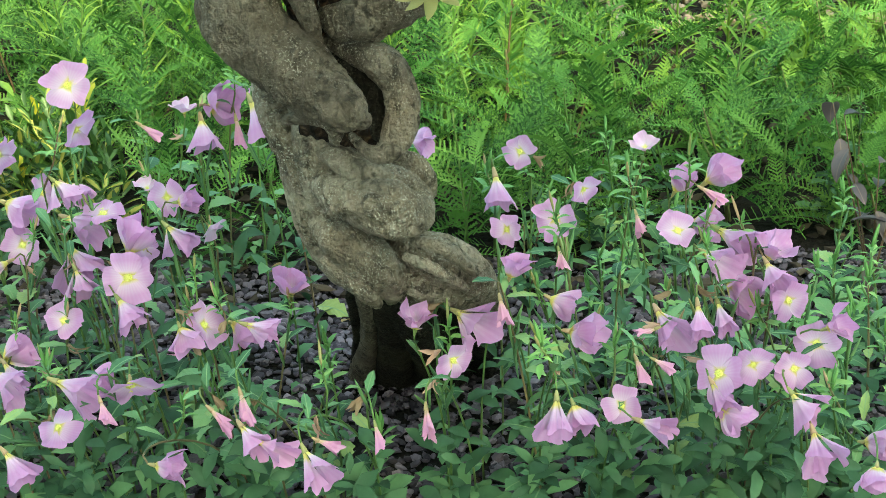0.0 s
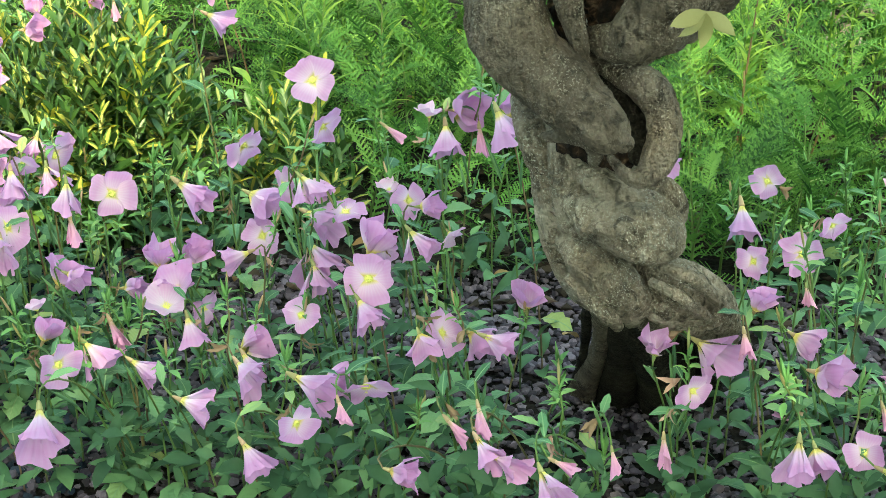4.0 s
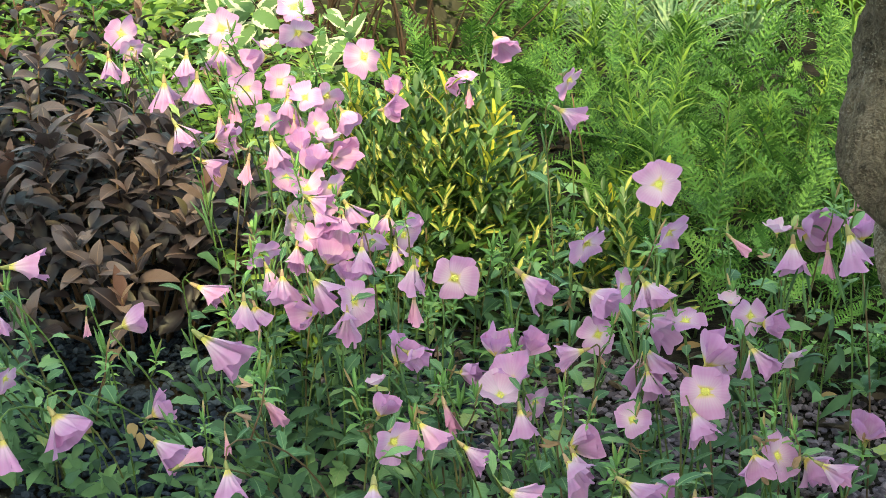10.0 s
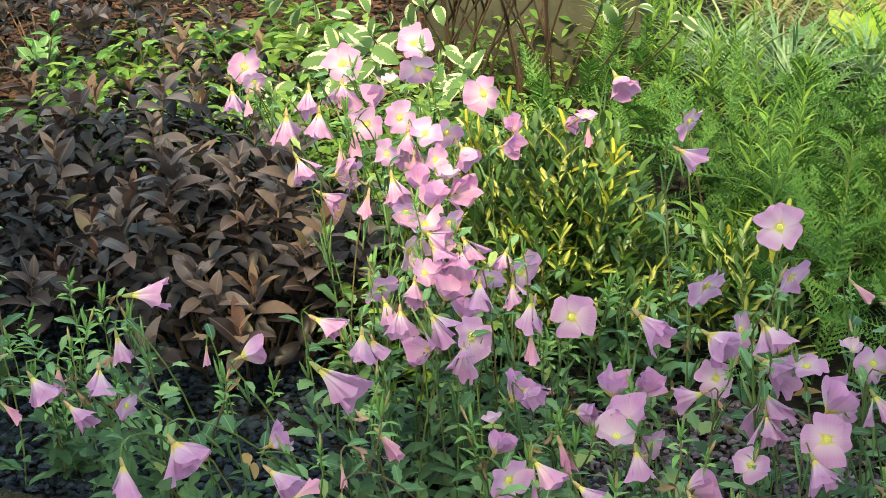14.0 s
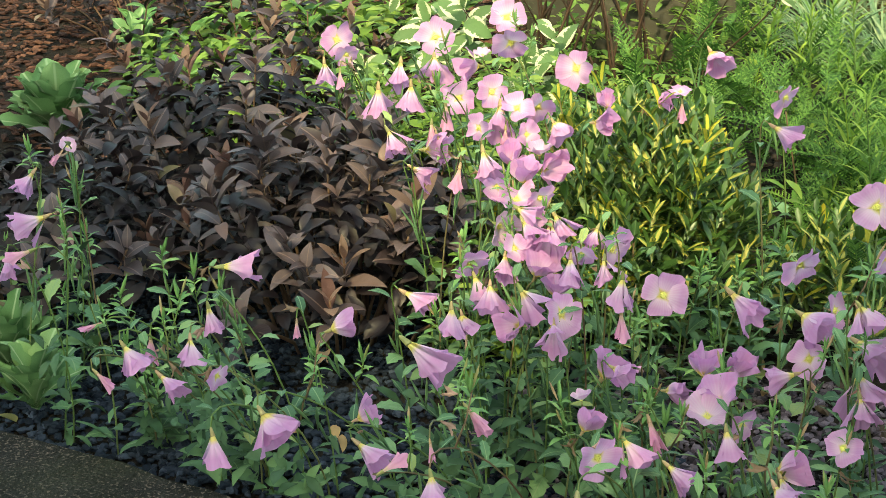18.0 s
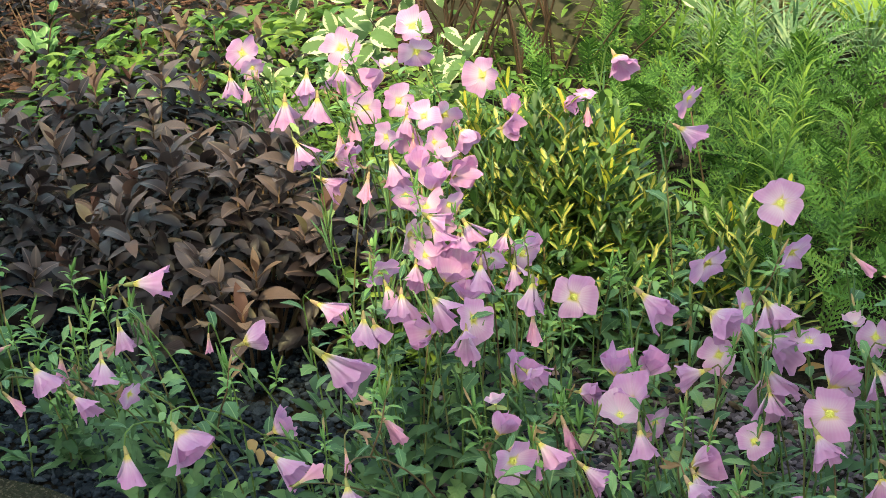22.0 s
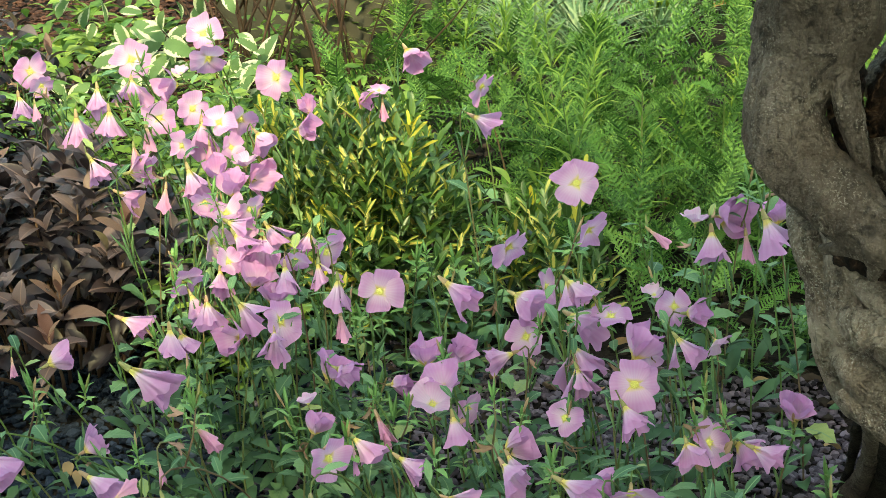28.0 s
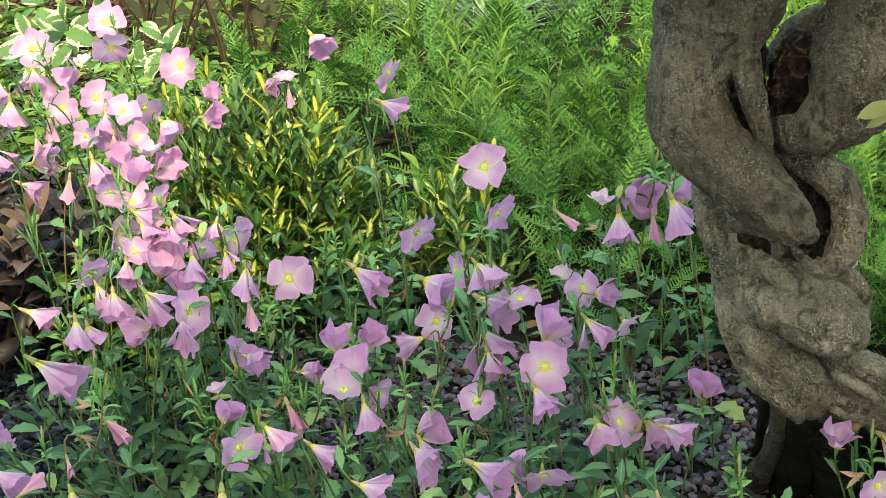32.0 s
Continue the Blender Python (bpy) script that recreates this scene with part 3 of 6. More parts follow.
strand((-0.046, 1.447, 0.333, 0.0140), (-0.021, 1.430, 0.327, 0.0224), (0.005, 1.437, 0.308, 0.0226), (0.026, 1.465, 0.278, 0.0187), (0.039, 1.504, 0.242, 0.0125), (0.041, 1.580, 0.184, 0.0078), mat=LICHEN_LIT)  # root flare
strand((-0.044, 1.440, 0.309, 0.0140), (-0.026, 1.430, 0.299, 0.0183), (-0.006, 1.441, 0.282, 0.0174), (0.012, 1.469, 0.258, 0.0144), (0.024, 1.519, 0.219, 0.0080), mat=LICHEN_LIT)  # flare in front
strand((-0.014, 1.457, 0.328, 0.0087), (0.007, 1.461, 0.316, 0.0120), (0.030, 1.473, 0.289, 0.0110), (0.043, 1.507, 0.248, 0.0085), mat=LICHEN_LIT)  # flare behind
strand((-0.056, 1.521, 0.250, 0.0252), (-0.041, 1.564, 0.203, 0.0308), (-0.029, 1.647, 0.130, 0.0365), (-0.034, 1.773, 0.028, 0.0423), (-0.039, 1.865, -0.062, 0.0506), mat=SHADE_BARK)  # dark foot, coloured for the shade under the flare
strand((0.019, 1.550, 0.225, 0.0175), (0.025, 1.600, 0.174, 0.0182), (0.023, 1.694, 0.095, 0.0181), (0.018, 1.792, 0.009, 0.0179), (0.015, 1.865, -0.063, 0.0217), mat=SHADE_BARK)  # side of the foot
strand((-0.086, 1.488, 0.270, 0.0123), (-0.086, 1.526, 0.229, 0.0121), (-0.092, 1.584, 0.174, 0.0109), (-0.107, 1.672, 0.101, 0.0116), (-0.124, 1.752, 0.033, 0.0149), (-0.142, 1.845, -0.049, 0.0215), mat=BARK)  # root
strand((-0.103, 1.530, 0.237, 0.0069), (-0.111, 1.600, 0.177, 0.0055), (-0.121, 1.680, 0.108, 0.0052), (-0.137, 1.772, 0.023, 0.0068), mat=SHADE_BARK)  # slim root

# ---------------------------------------------------------------- evening primroses
def petal_mesh(spread, cup, ruffle, narrow, seed, mat):
    """A petal of length 1 along +y: a fan with a shallow notch, cupped and ruffled."""
    q = random.Random(seed)
    ph, p2, skew, twist = q.uniform(0, 6), q.uniform(0, 6), q.uniform(-0.16, 0.16), q.uniform(-1, 1) * (1.3 if narrow < 0.6 else 0.3)
    waves, notch = q.uniform(3.2, 5.6), q.uniform(0.02, 0.09)
    verts, faces, nu, nv = [], [], 10, 6
    for j in range(nv + 1):
        s = j / nv
        w = narrow * (0.10 + 0.52 * math.sin(min(1, s * 1.02) ** 0.9 * math.pi * 0.60))
        for i in range(nu + 1):
            u = 2 * i / nu - 1
            y = s * (1 - 0.10 * s * u * u - notch * s ** 6 * max(0, 1 - abs(u) * 2.4)) + 0.022 * s * s * math.sin(waves * u + ph) + skew * s * s * u
            x = w * math.sin(u * 1.25) * (1.0 if narrow > 0.5 else 0.9) + skew * 0.35 * s * s
            z = cup * (u * u * w * 0.6) + spread * s * s + ruffle * s * s * math.sin(waves * u + ph + 1.5 * s) + twist * s * s * u * w + 0.4 * ruffle * s * math.sin(9 * u + p2)
            verts.append((x, y, z))
    for j in range(nv):
        for i in range(nu):
            a = j * (nu + 1) + i
            faces.append((a, a + 1, a + nu + 2, a + nu + 1))
    return mesh_of("petal", verts, faces, mat)


def skirt_mesh(flare, wrap, pleat, seed, mat):
    """A petal of length 1 along +y of a closed nodding flower: a quarter and more of a pleated cone with a ragged hem."""
    q = random.Random(seed)
    ph, folds, skew, hem = q.uniform(0, 6), q.uniform(4.0, 7.5), q.uniform(-0.22, 0.22), q.uniform(0.08, 0.26)
    verts, faces, nu, nv = [], [], 12, 7
    for j in range(nv + 1):
        s = j / nv
        for i in range(nu + 1):
            u = 2 * i / nu - 1
            a = wrap * u * (0.55 + 0.45 * s)
            r = 0.07 + flare * s ** 1.15 + pleat * s * math.sin(folds * u + ph) + 0.45 * pleat * s * math.sin(2.3 * folds * u + 2 * ph)
            y = s * (1 - hem * s * abs(u) ** 1.6 + skew * s * u + 0.05 * s * s * math.sin(6 * u + ph))
            verts.append((r * math.sin(a), y, -r * math.cos(a)))
    for j in range(nv):
        for i in range(nu):
            a = j * (nu + 1) + i
            faces.append((a, a + 1, a + nu + 2, a + nu + 1))
    return mesh_of("petal", verts, faces, mat)


PETALS = {
    "folded": [skirt_mesh(g, 1.15, 0.060, k, PETAL) for k, g in enumerate((0.26, 0.36, 0.30, 0.42, 0.24, 0.38, 0.50, 0.33), 60)],
    "open": [petal_mesh(-0.16, 0.22, 0.065, 1.0, k, PETAL) for k in range(8)],
    "cupped": [petal_mesh(g, 0.6, 0.13, 1.0, k, PETAL) for k, g in enumerate((-0.15, 0.10, -0.05, -0.25, 0.05, -0.10, -0.2, 0.14, 0.0, -0.12), 30)],
    "pale": [petal_mesh(-0.10, 0.35, 0.07, 0.95, k, PETAL_PALE) for k in range(10, 14)],
    "wilted": [skirt_mesh(g, 1.2, 0.05, k, PETAL_WILT) for k, g in enumerate((0.12, 0.18, 0.24, 0.15, 0.28, 0.10), 80)],
}
OPENING = {"open": 68, "cupped": 27, "pale": 52, "wilted": 0, "folded": 2}
LABELS = {
    "open": "pink evening primrose with a wide open four-petalled flower",
    "cupped": "pink evening primrose with a nodding half-closed flower",
    "pale": "evening primrose with a pale lilac-white open flower",
    "folded": "pink evening primrose with a nodding pleated bell-shaped flower",
    "wilted": "evening primrose with a wilted drooping pink flower",
}
q = random.Random(5)
LEAVES = []
for k in range(6):
    v, f = blade(1.0, q.uniform(0.42, 0.60), 10, 0.22, q.uniform(0.5, 1.5), 0.07, q.uniform(1.0, 1.45), 0.23, 0.12, q)
    LEAVES.append(mesh_of("leaf", v, f, LEAF))
SLIM = []
for k in range(3):
    v, f = blade(1.0, q.uniform(0.24, 0.34), 7, 0.3, q.uniform(0.4, 1.2), 0.06, 1.05, 0.16, 0.12, q)
    SLIM.append(mesh_of("leaf", v, f, LEAF))
v, f = tube([(0, 0, -0.30), (0, 0, -0.24), (0, 0, -0.12), (0, 0, -0.03), (0, 0, 0.015)], [0.028, 0.052, 0.072, 0.085, 0.095], 8)
CALYX_MESH = mesh_of("calyx", v, f, CALYX)
vs, fs = [], []
for k in range(8):
    a = k * math.pi / 4
    d = Vector((math.cos(a) * 0.16, math.sin(a) * 0.16, 0.19))
    moved(tube([(0, 0, 0), d * 0.6, d], [0.012, 0.012, 0.012], 3), Matrix.Identity(4), vs, fs)
    moved(tube([d - Vector((0.03, 0.06, 0)), d, d + Vector((0.03, 0.06, 0))], [0.016, 0.036, 0.016], 4), Matrix.Identity(4), vs, fs)
moved(tube([(0, 0, 0), (0, 0, 0.4)], [0.014, 0.014], 3), Matrix.Identity(4), vs, fs)
for k in range(4):
    a = k * math.pi / 2
    moved(tube([(0, 0, 0.38), (0.11 * math.cos(a), 0.11 * math.sin(a), 0.45)], [0.018, 0.012], 3), Matrix.Identity(4), vs, fs)
moved(tube([(0, 0, -0.02), (0, 0, 0.09), (0, 0, 0.13)], [0.13, 0.22, 0.06], 10), Matrix.Identity(4), vs, fs)
STAMENS = mesh_of("flower_centre", vs, fs, POLLEN)
v, f = tube([(0, 0, 0), (0, 0, 0.25), (0, 0, 0.6), (0, 0, 0.9), (0, 0, 1.0)], [0.05, 0.12, 0.14, 0.07, 0.01], 6)
BUD = mesh_of("bud", v, f, CALYX)

P = random.Random(21)
WITHERED = []
for k in range(4):
    vs, fs = [], []
    for j in range(3):
        moved(blade(1.0, 0.20, 6, 0.8, P.uniform(0.5, 1.6), 0.25, 1.2, 0.25, 0.15, P), Matrix.Rotation(P.uniform(-0.35, 0.35), 4, "Z") @ Matrix.Rotation(P.uniform(0, 6.28), 4, "Y"), vs, fs)
    WITHERED.append(mesh_of("withered_flower", vs, fs, WITHER))


STEM_FOLIAGE = []
for k in range(5):
    vs, fs = [], []
    turn = 0.0
    for j in range(10):
        s = (j + P.random()) / 17
        turn += 2.4 + P.uniform(-0.3, 0.3)
        ln = (0.040 - 0.020 * s) * P.uniform(0.7, 1.3)
        moved(blade(ln, ln * P.uniform(0.28, 0.46), 5, 0.25, P.uniform(0.4, 1.3), 0.05, 1.1, 0.12, 0.1, P), Matrix.Translation((0, 0, 0.21 * s)) @ leaf_turn(turn, P.uniform(0.1, 1.0) + 0.2 * s, P.uniform(-0.4, 0.4)), vs, fs)
    for j in range(3):
        d = Vector((P.uniform(-0.5, 0.5), P.uniform(-0.5, 0.5), 1)).normalized()
        foot = Vector((0, 0, P.uniform(0.12, 0.19)))
        moved(tube([foot, foot + d * 0.012, foot + d * 0.022, foot + d * 0.034], [0.0006, 0.0016, 0.0018, 0.0003], 5), Matrix.Identity(4), vs, fs)
    STEM_FOLIAGE.append(mesh_of("foliage", vs, fs, LEAF_JOINED))


TUFTS = []
for k in range(4):
    vs, fs = [], []
    turn = P.uniform(0, 6.28)
    for j in range(11):
        turn += 2.4
        ln = P.uniform(0.011, 0.024) * (1.15 - 0.05 * j)
        moved(blade(ln, ln * P.uniform(0.24, 0.38), 4, 0.3, P.uniform(0.4, 1.2), 0.04, 1.0, 0.1, 0.1, P), Matrix.Translation((0, 0, 0.0022 * j - 0.014)) @ leaf_turn(turn, 0.25 + 0.09 * j + P.uniform(-0.2, 0.2), P.uniform(-0.3, 0.3)), vs, fs)
    for j in range(2):
        d = Vector((P.uniform(-0.35, 0.35), P.uniform(-0.35, 0.35), 1)).normalized()
        foot = Vector((0, 0, 0.004))
        moved(tube([foot, foot + d * 0.006, foot + d * 0.014, foot + d * 0.024], [0.0007, 0.0018, 0.0019, 0.0003], 5), Matrix.Identity(4), vs, fs)
    TUFTS.append(mesh_of("tip", vs, fs, TIP))


def leafy(plant, stem_points, count, low=0.0, high=1.0, big=0.055, small=0.022):
    """Leaves spiralling up a stem: large at its foot, slim near its tip."""
    turn = P.uniform(0, 6.28)
    for k in range(count):
        s = low + (high - low) * (k + P.random() * 0.7) / count
        i = s * (len(stem_points) - 1)
        a = stem_points[int(i)].lerp(stem_points[min(int(i) + 1, len(stem_points) - 1)], i % 1)
        turn += 2.4 + P.uniform(-0.4, 0.4)
        size = (big + (small - big) * s) * P.uniform(0.75, 1.3)
        me = P.choice(LEAVES if s < 0.55 and P.random() < 0.7 else SLIM)
        part("leaf", me, plant, Matrix.Translation(a) @ leaf_turn(turn, P.uniform(0.1, 0.9) + 0.2 * s, P.uniform(-0.4, 0.4)) @ scaled(size))


def primrose(x, y, z, bearing, rise, state, size):
    """A flowering stem. x, y, z: the flower's middle; bearing and rise (degrees): the way it faces; size: across."""
    if state == "cupped" and rise < 6 and P.random() < 0.8:
        state = "folded"
    b, r = radians(bearing), radians(rise)
    axis = Vector((math.sin(b) * math.cos(r), math.cos(b) * math.cos(r), math.sin(r)))
    plant = tagged(new("evening_primrose"), LABELS[state], "flower", "evening primroses in the bed")
    foot = Vector((x + P.uniform(-0.045, 0.045), max(1.455 + P.uniform(0, 0.03), y + P.uniform(0.0, 0.05) + (0.15 if x < -1.06 and y > 1.75 else 0.0)), 0))
    foot.z = ground_height(foot.x, foot.y)
    plant.matrix_basis = Matrix.Translation(foot)
    rad = size / 2 * 1.04 if state in ("open", "pale") else size * {"cupped": 0.90, "folded": 1.05, "wilted": 1.15}[state]
    middle = Vector((x, y, z)) - foot
    seat = middle - axis * (rad * (0.25 if state in ("open", "pale") else 0.5))
    end = seat - axis * rad * 0.29
    h = end.z
    pts = bezier(Vector((0, 0, 0)), Vector((P.uniform(-0.02, 0.02), P.uniform(-0.02, 0.02), h * 0.6)), end - axis * 0.034 + Vector((0, 0, 0.020)), end, 10)
    v, f = tube(pts, [0.0013 - 0.0004 * i / 10 for i in range(11)], 5)
    part("stem", mesh_of("stem", v, f, STEM), plant)
    turn = Matrix.Translation(seat) @ turned(axis, P.uniform(0, 6.28))
    flower = part("flower", CALYX_MESH, plant, turn @ scaled(rad), "yellow-green calyx" if state != "wilted" else "browning calyx")
    for k in range(4):
        a = k * math.pi / 2 + P.uniform(-0.24, 0.24)
        opening = radians(OPENING[state] + P.uniform(-1, 1) * {"cupped": 15, "wilted": 5, "folded": 7, "open": 9, "pale": 12}[state] + (P.uniform(8, 26) if state == "folded" and k == 0 and P.random() < 0.5 else 0))
        m = Matrix.Rotation(a, 4, "Z") @ Matrix.Rotation(math.pi / 2 - opening, 4, "X") @ Matrix.Translation((0, 0, 0.004 * k)) @ Matrix.Rotation(P.uniform(-1, 1) * {"cupped": 0.28, "folded": 0.0, "wilted": 0.0}.get(state, 0.12), 4, "Y") @ scaled(P.uniform(0.86, 1.1) if state != "wilted" else P.uniform(0.65, 1.15))
        part("petal", P.choice(PETALS[state]), flower, m)
    if state in ("open", "pale"):
        part("flower_centre", STAMENS, flower, scaled(0.68), "yellow stamens and cross-shaped stigma")
    leafy(plant, pts, P.randint(4, 6), 0.04, 0.92, 0.044, 0.020)
    lean = pts[7] - pts[0]
    part("foliage", P.choice(STEM_FOLIAGE), plant, Vector(lean).to_track_quat("Z", "Y").to_matrix().to_4x4() @ Matrix.Rotation(P.uniform(0, 6.28), 4, "Z") @ scaled(1, 1, max(0.3, lean.length / 0.21)))
    if P.random() < 0.36:
        i = P.randint(6, 9)
        part("withered_flower", P.choice(WITHERED), plant, Matrix.Translation(pts[i]) @ leaf_turn(P.uniform(0, 6.28), P.uniform(-1.2, 0.3), P.uniform(-1, 1)) @ scaled(P.uniform(0.016, 0.026)), "shrivelled tan flower")
    # a budded side tip
    if P.random() < 0.48:
        i = P.randint(5, 7)
        d = Vector((P.uniform(-0.4, 0.4), P.uniform(-0.4, 0.4), 1)).normalized()
        top = pts[i] + d * P.uniform(0.03, 0.07)
        v, f = tube([pts[i], pts[i].lerp(top, 0.5) + Vector((0.003, 0, 0)), top], [0.0012, 0.001, 0.0009], 4)
        tip = part("shoot", mesh_of("shoot", v, f, STEM), plant)
        part("bud", BUD, tip, Matrix.Translation(top) @ turned(d) @ scaled(0.011, 0.011, P.uniform(0.016, 0.026)))
        part("tip", P.choice(TUFTS), tip, Matrix.Translation(pts[i].lerp(top, 0.85)) @ Matrix.Rotation(P.uniform(0, 6.28), 4, "Z") @ scaled(P.uniform(0.7, 1.2)), "pale young leaves and buds", "stuff")
    return plant



primrose(-0.037, 1.697, 0.341, 114, 10, "cupped", 0.028)
primrose(-0.025, 1.392, 0.277, 110, 80, "cupped", 0.028)
primrose(0.028, 1.398, 0.270, 127, -9, "cupped", 0.035)
primrose(0.013, 1.335, 0.260, 147, -0, "open", 0.039)
primrose(0.056, 1.391, 0.281, 156, -62, "wilted", 0.021)
primrose(0.069, 1.679, 0.331, -153, 8, "open", 0.037)
primrose(0.049, 1.607, 0.312, 164, -47, "cupped", 0.037)
primrose(0.058, 1.490, 0.322, -158, 13, "open", 0.035)
primrose(0.106, 1.545, 0.309, -164, 20, "open", 0.041)
primrose(0.138, 1.592, 0.320, 144, -12, "open", 0.032)
primrose(0.068, 1.427, 0.311, 107, 63, "cupped", 0.028)
primrose(0.111, 1.469, 0.298, 157, -64, "wilted", 0.016)
primrose(0.201, 1.622, 0.357, -176, 71, "pale", 0.032)
primrose(0.190, 1.517, 0.313, 141, -60, "wilted", 0.018)
primrose(0.234, 1.572, 0.336, 97, 62, "cupped", 0.028)
primrose(0.277, 1.622, 0.325, 104, 43, "cupped", 0.038)
primrose(0.264, 1.549, 0.330, 108, -28, "wilted", 0.020)
primrose(0.224, 1.482, 0.323, -175, 53, "open", 0.040)
primrose(0.252, 1.513, 0.315, 114, 8, "cupped", 0.028)
primrose(0.278, 1.471, 0.315, 137, -11, "cupped", 0.038)
primrose(0.259, 1.448, 0.304, 145, -5, "cupped", 0.033)
primrose(0.281, 1.445, 0.273, 142, -7, "cupped", 0.037)
primrose(0.314, 1.456, 0.312, 118, 63, "cupped", 0.028)
primrose(0.310, 1.429, 0.295, 153, -36, "cupped", 0.028)
primrose(0.324, 1.413, 0.276, 151, -1, "open", 0.041)
primrose(0.343, 1.376, 0.250, -167, 12, "open", 0.043)
primrose(0.358, 1.350, 0.283, 122, 29, "cupped", 0.028)
primrose(0.315, 1.323, 0.253, -164, 9, "open", 0.037)
primrose(0.279, 1.313, 0.262, 169, -7, "open", 0.035)
primrose(0.244, 1.298, 0.264, -140, 24, "open", 0.049)
primrose(0.205, 1.362, 0.278, 161, -18, "cupped", 0.038)
primrose(0.235, 1.355, 0.286, 170, -52, "cupped", 0.028)
primrose(0.259, 1.389, 0.272, 162, -40, "cupped", 0.028)
primrose(0.184, 1.351, 0.278, -96, -18, "wilted", 0.018)
primrose(0.180, 1.326, 0.251, 146, -56, "wilted", 0.020)
primrose(0.199, 1.305, 0.269, 110, -26, "wilted", 0.016)
primrose(0.131, 1.347, 0.280, 122, 5, "cupped", 0.035)
primrose(0.111, 1.431, 0.269, 109, -24, "cupped", 0.028)
primrose(0.162, 1.306, 0.228, -175, 20, "open", 0.035)
primrose(0.190, 1.280, 0.222, 121, -6, "cupped", 0.028)
primrose(0.104, 1.251, 0.247, -180, -45, "cupped", 0.031)
primrose(0.123, 1.278, 0.232, 152, -46, "cupped", 0.028)
primrose(0.247, 1.286, 0.246, 152, -33, "cupped", 0.028)
primrose(0.259, 1.280, 0.227, 124, -31, "cupped", 0.032)
primrose(0.318, 1.281, 0.238, 139, -35, "cupped", 0.028)
primrose(0.327, 1.243, 0.217, 171, -26, "cupped", 0.034)
primrose(0.378, 1.252, 0.219, 129, 15, "cupped", 0.028)
primrose(0.364, 1.188, 0.223, -167, -18, "cupped", 0.028)
primrose(-0.010, 1.268, 0.234, 175, -60, "wilted", 0.022)
primrose(-0.170, 1.271, 0.250, 150, -55, "wilted", 0.023)
primrose(-0.191, 1.272, 0.238, 107, -42, "wilted", 0.023)
primrose(-0.160, 1.238, 0.238, 140, -24, "cupped", 0.031)
primrose(-0.140, 1.233, 0.232, 120, -7, "cupped", 0.029)
primrose(-0.101, 1.194, 0.235, 142, -44, "cupped", 0.030)
primrose(-0.229, 1.215, 0.225, 110, -0, "cupped", 0.030)
primrose(-0.374, 1.246, 0.210, 118, -41, "cupped", 0.028)
primrose(-0.334, 1.257, 0.240, 142, -7, "open", 0.038)
primrose(-0.090, 1.229, 0.236, 97, -26, "wilted", 0.020)
primrose(-0.050, 1.240, 0.238, 154, -58, "wilted", 0.017)
primrose(-0.301, 1.287, 0.237, 147, -50, "wilted", 0.021)

primrose(-0.424, 1.733, 0.347, 121, -21, "open", 0.048)
primrose(-0.354, 1.776, 0.330, 95, -37, "wilted", 0.023)
primrose(-0.312, 1.775, 0.357, 170, 90, "pale", 0.039)
primrose(-0.275, 1.806, 0.350, 129, 15, "cupped", 0.043)
primrose(-0.289, 1.761, 0.329, 156, -69, "cupped", 0.034)
primrose(-0.254, 1.784, 0.322, 158, -69, "wilted", 0.026)
primrose(-0.223, 1.805, 0.361, 173, 79, "cupped", 0.034)
primrose(-0.220, 1.738, 0.355, 137, -54, "cupped", 0.040)
primrose(-0.248, 1.947, 0.348, 143, -69, "wilted", 0.018)
primrose(-0.410, 1.610, 0.325, 105, -42, "cupped", 0.029)
primrose(-0.372, 1.607, 0.305, 167, 83, "open", 0.049)
primrose(-0.338, 1.669, 0.305, -145, 78, "pale", 0.028)
primrose(-0.307, 1.637, 0.304, 143, 6, "open", 0.041)
primrose(-0.277, 1.597, 0.316, 108, 11, "cupped", 0.028)
primrose(-0.275, 1.530, 0.304, 111, -41, "cupped", 0.029)
primrose(-0.256, 1.602, 0.282, 117, -38, "pale", 0.034)
primrose(-0.325, 1.544, 0.297, 97, 63, "cupped", 0.040)
primrose(-0.322, 1.570, 0.277, 123, 31, "open", 0.035)
primrose(-0.318, 1.477, 0.284, 170, 18, "open", 0.056)
primrose(-0.315, 1.453, 0.258, 132, -35, "cupped", 0.030)
primrose(-0.228, 1.409, 0.266, 113, 32, "open", 0.045)
primrose(-0.243, 1.382, 0.263, 140, -48, "cupped", 0.028)
primrose(-0.195, 1.425, 0.251, 106, -21, "cupped", 0.032)
primrose(-0.173, 1.398, 0.265, 97, -15, "cupped", 0.028)
primrose(-0.161, 1.502, 0.263, 173, 76, "cupped", 0.033)
primrose(-0.415, 1.366, 0.224, 128, -34, "cupped", 0.032)
primrose(-0.341, 1.338, 0.236, 108, -14, "cupped", 0.037)
primrose(-0.330, 1.377, 0.221, 94, 9, "cupped", 0.028)
primrose(-0.296, 1.361, 0.221, 167, -46, "open", 0.057)
primrose(-0.445, 1.299, 0.227, 95, -20, "cupped", 0.028)

primrose(-1.428, 2.175, 0.383, 127, 13, "open", 0.051)
primrose(-1.387, 2.138, 0.370, 127, -21, "open", 0.038)
primrose(-1.363, 2.035, 0.366, 147, -75, "cupped", 0.032)
primrose(-1.274, 1.940, 0.391, 147, -75, "wilted", 0.020)
primrose(-1.210, 1.940, 0.366, 149, -79, "cupped", 0.038)
primrose(-1.142, 1.915, 0.388, 150, -79, "cupped", 0.033)
primrose(-1.287, 2.241, 0.392, 151, 23, "open", 0.062)
primrose(-1.220, 2.118, 0.376, 151, -31, "cupped", 0.041)
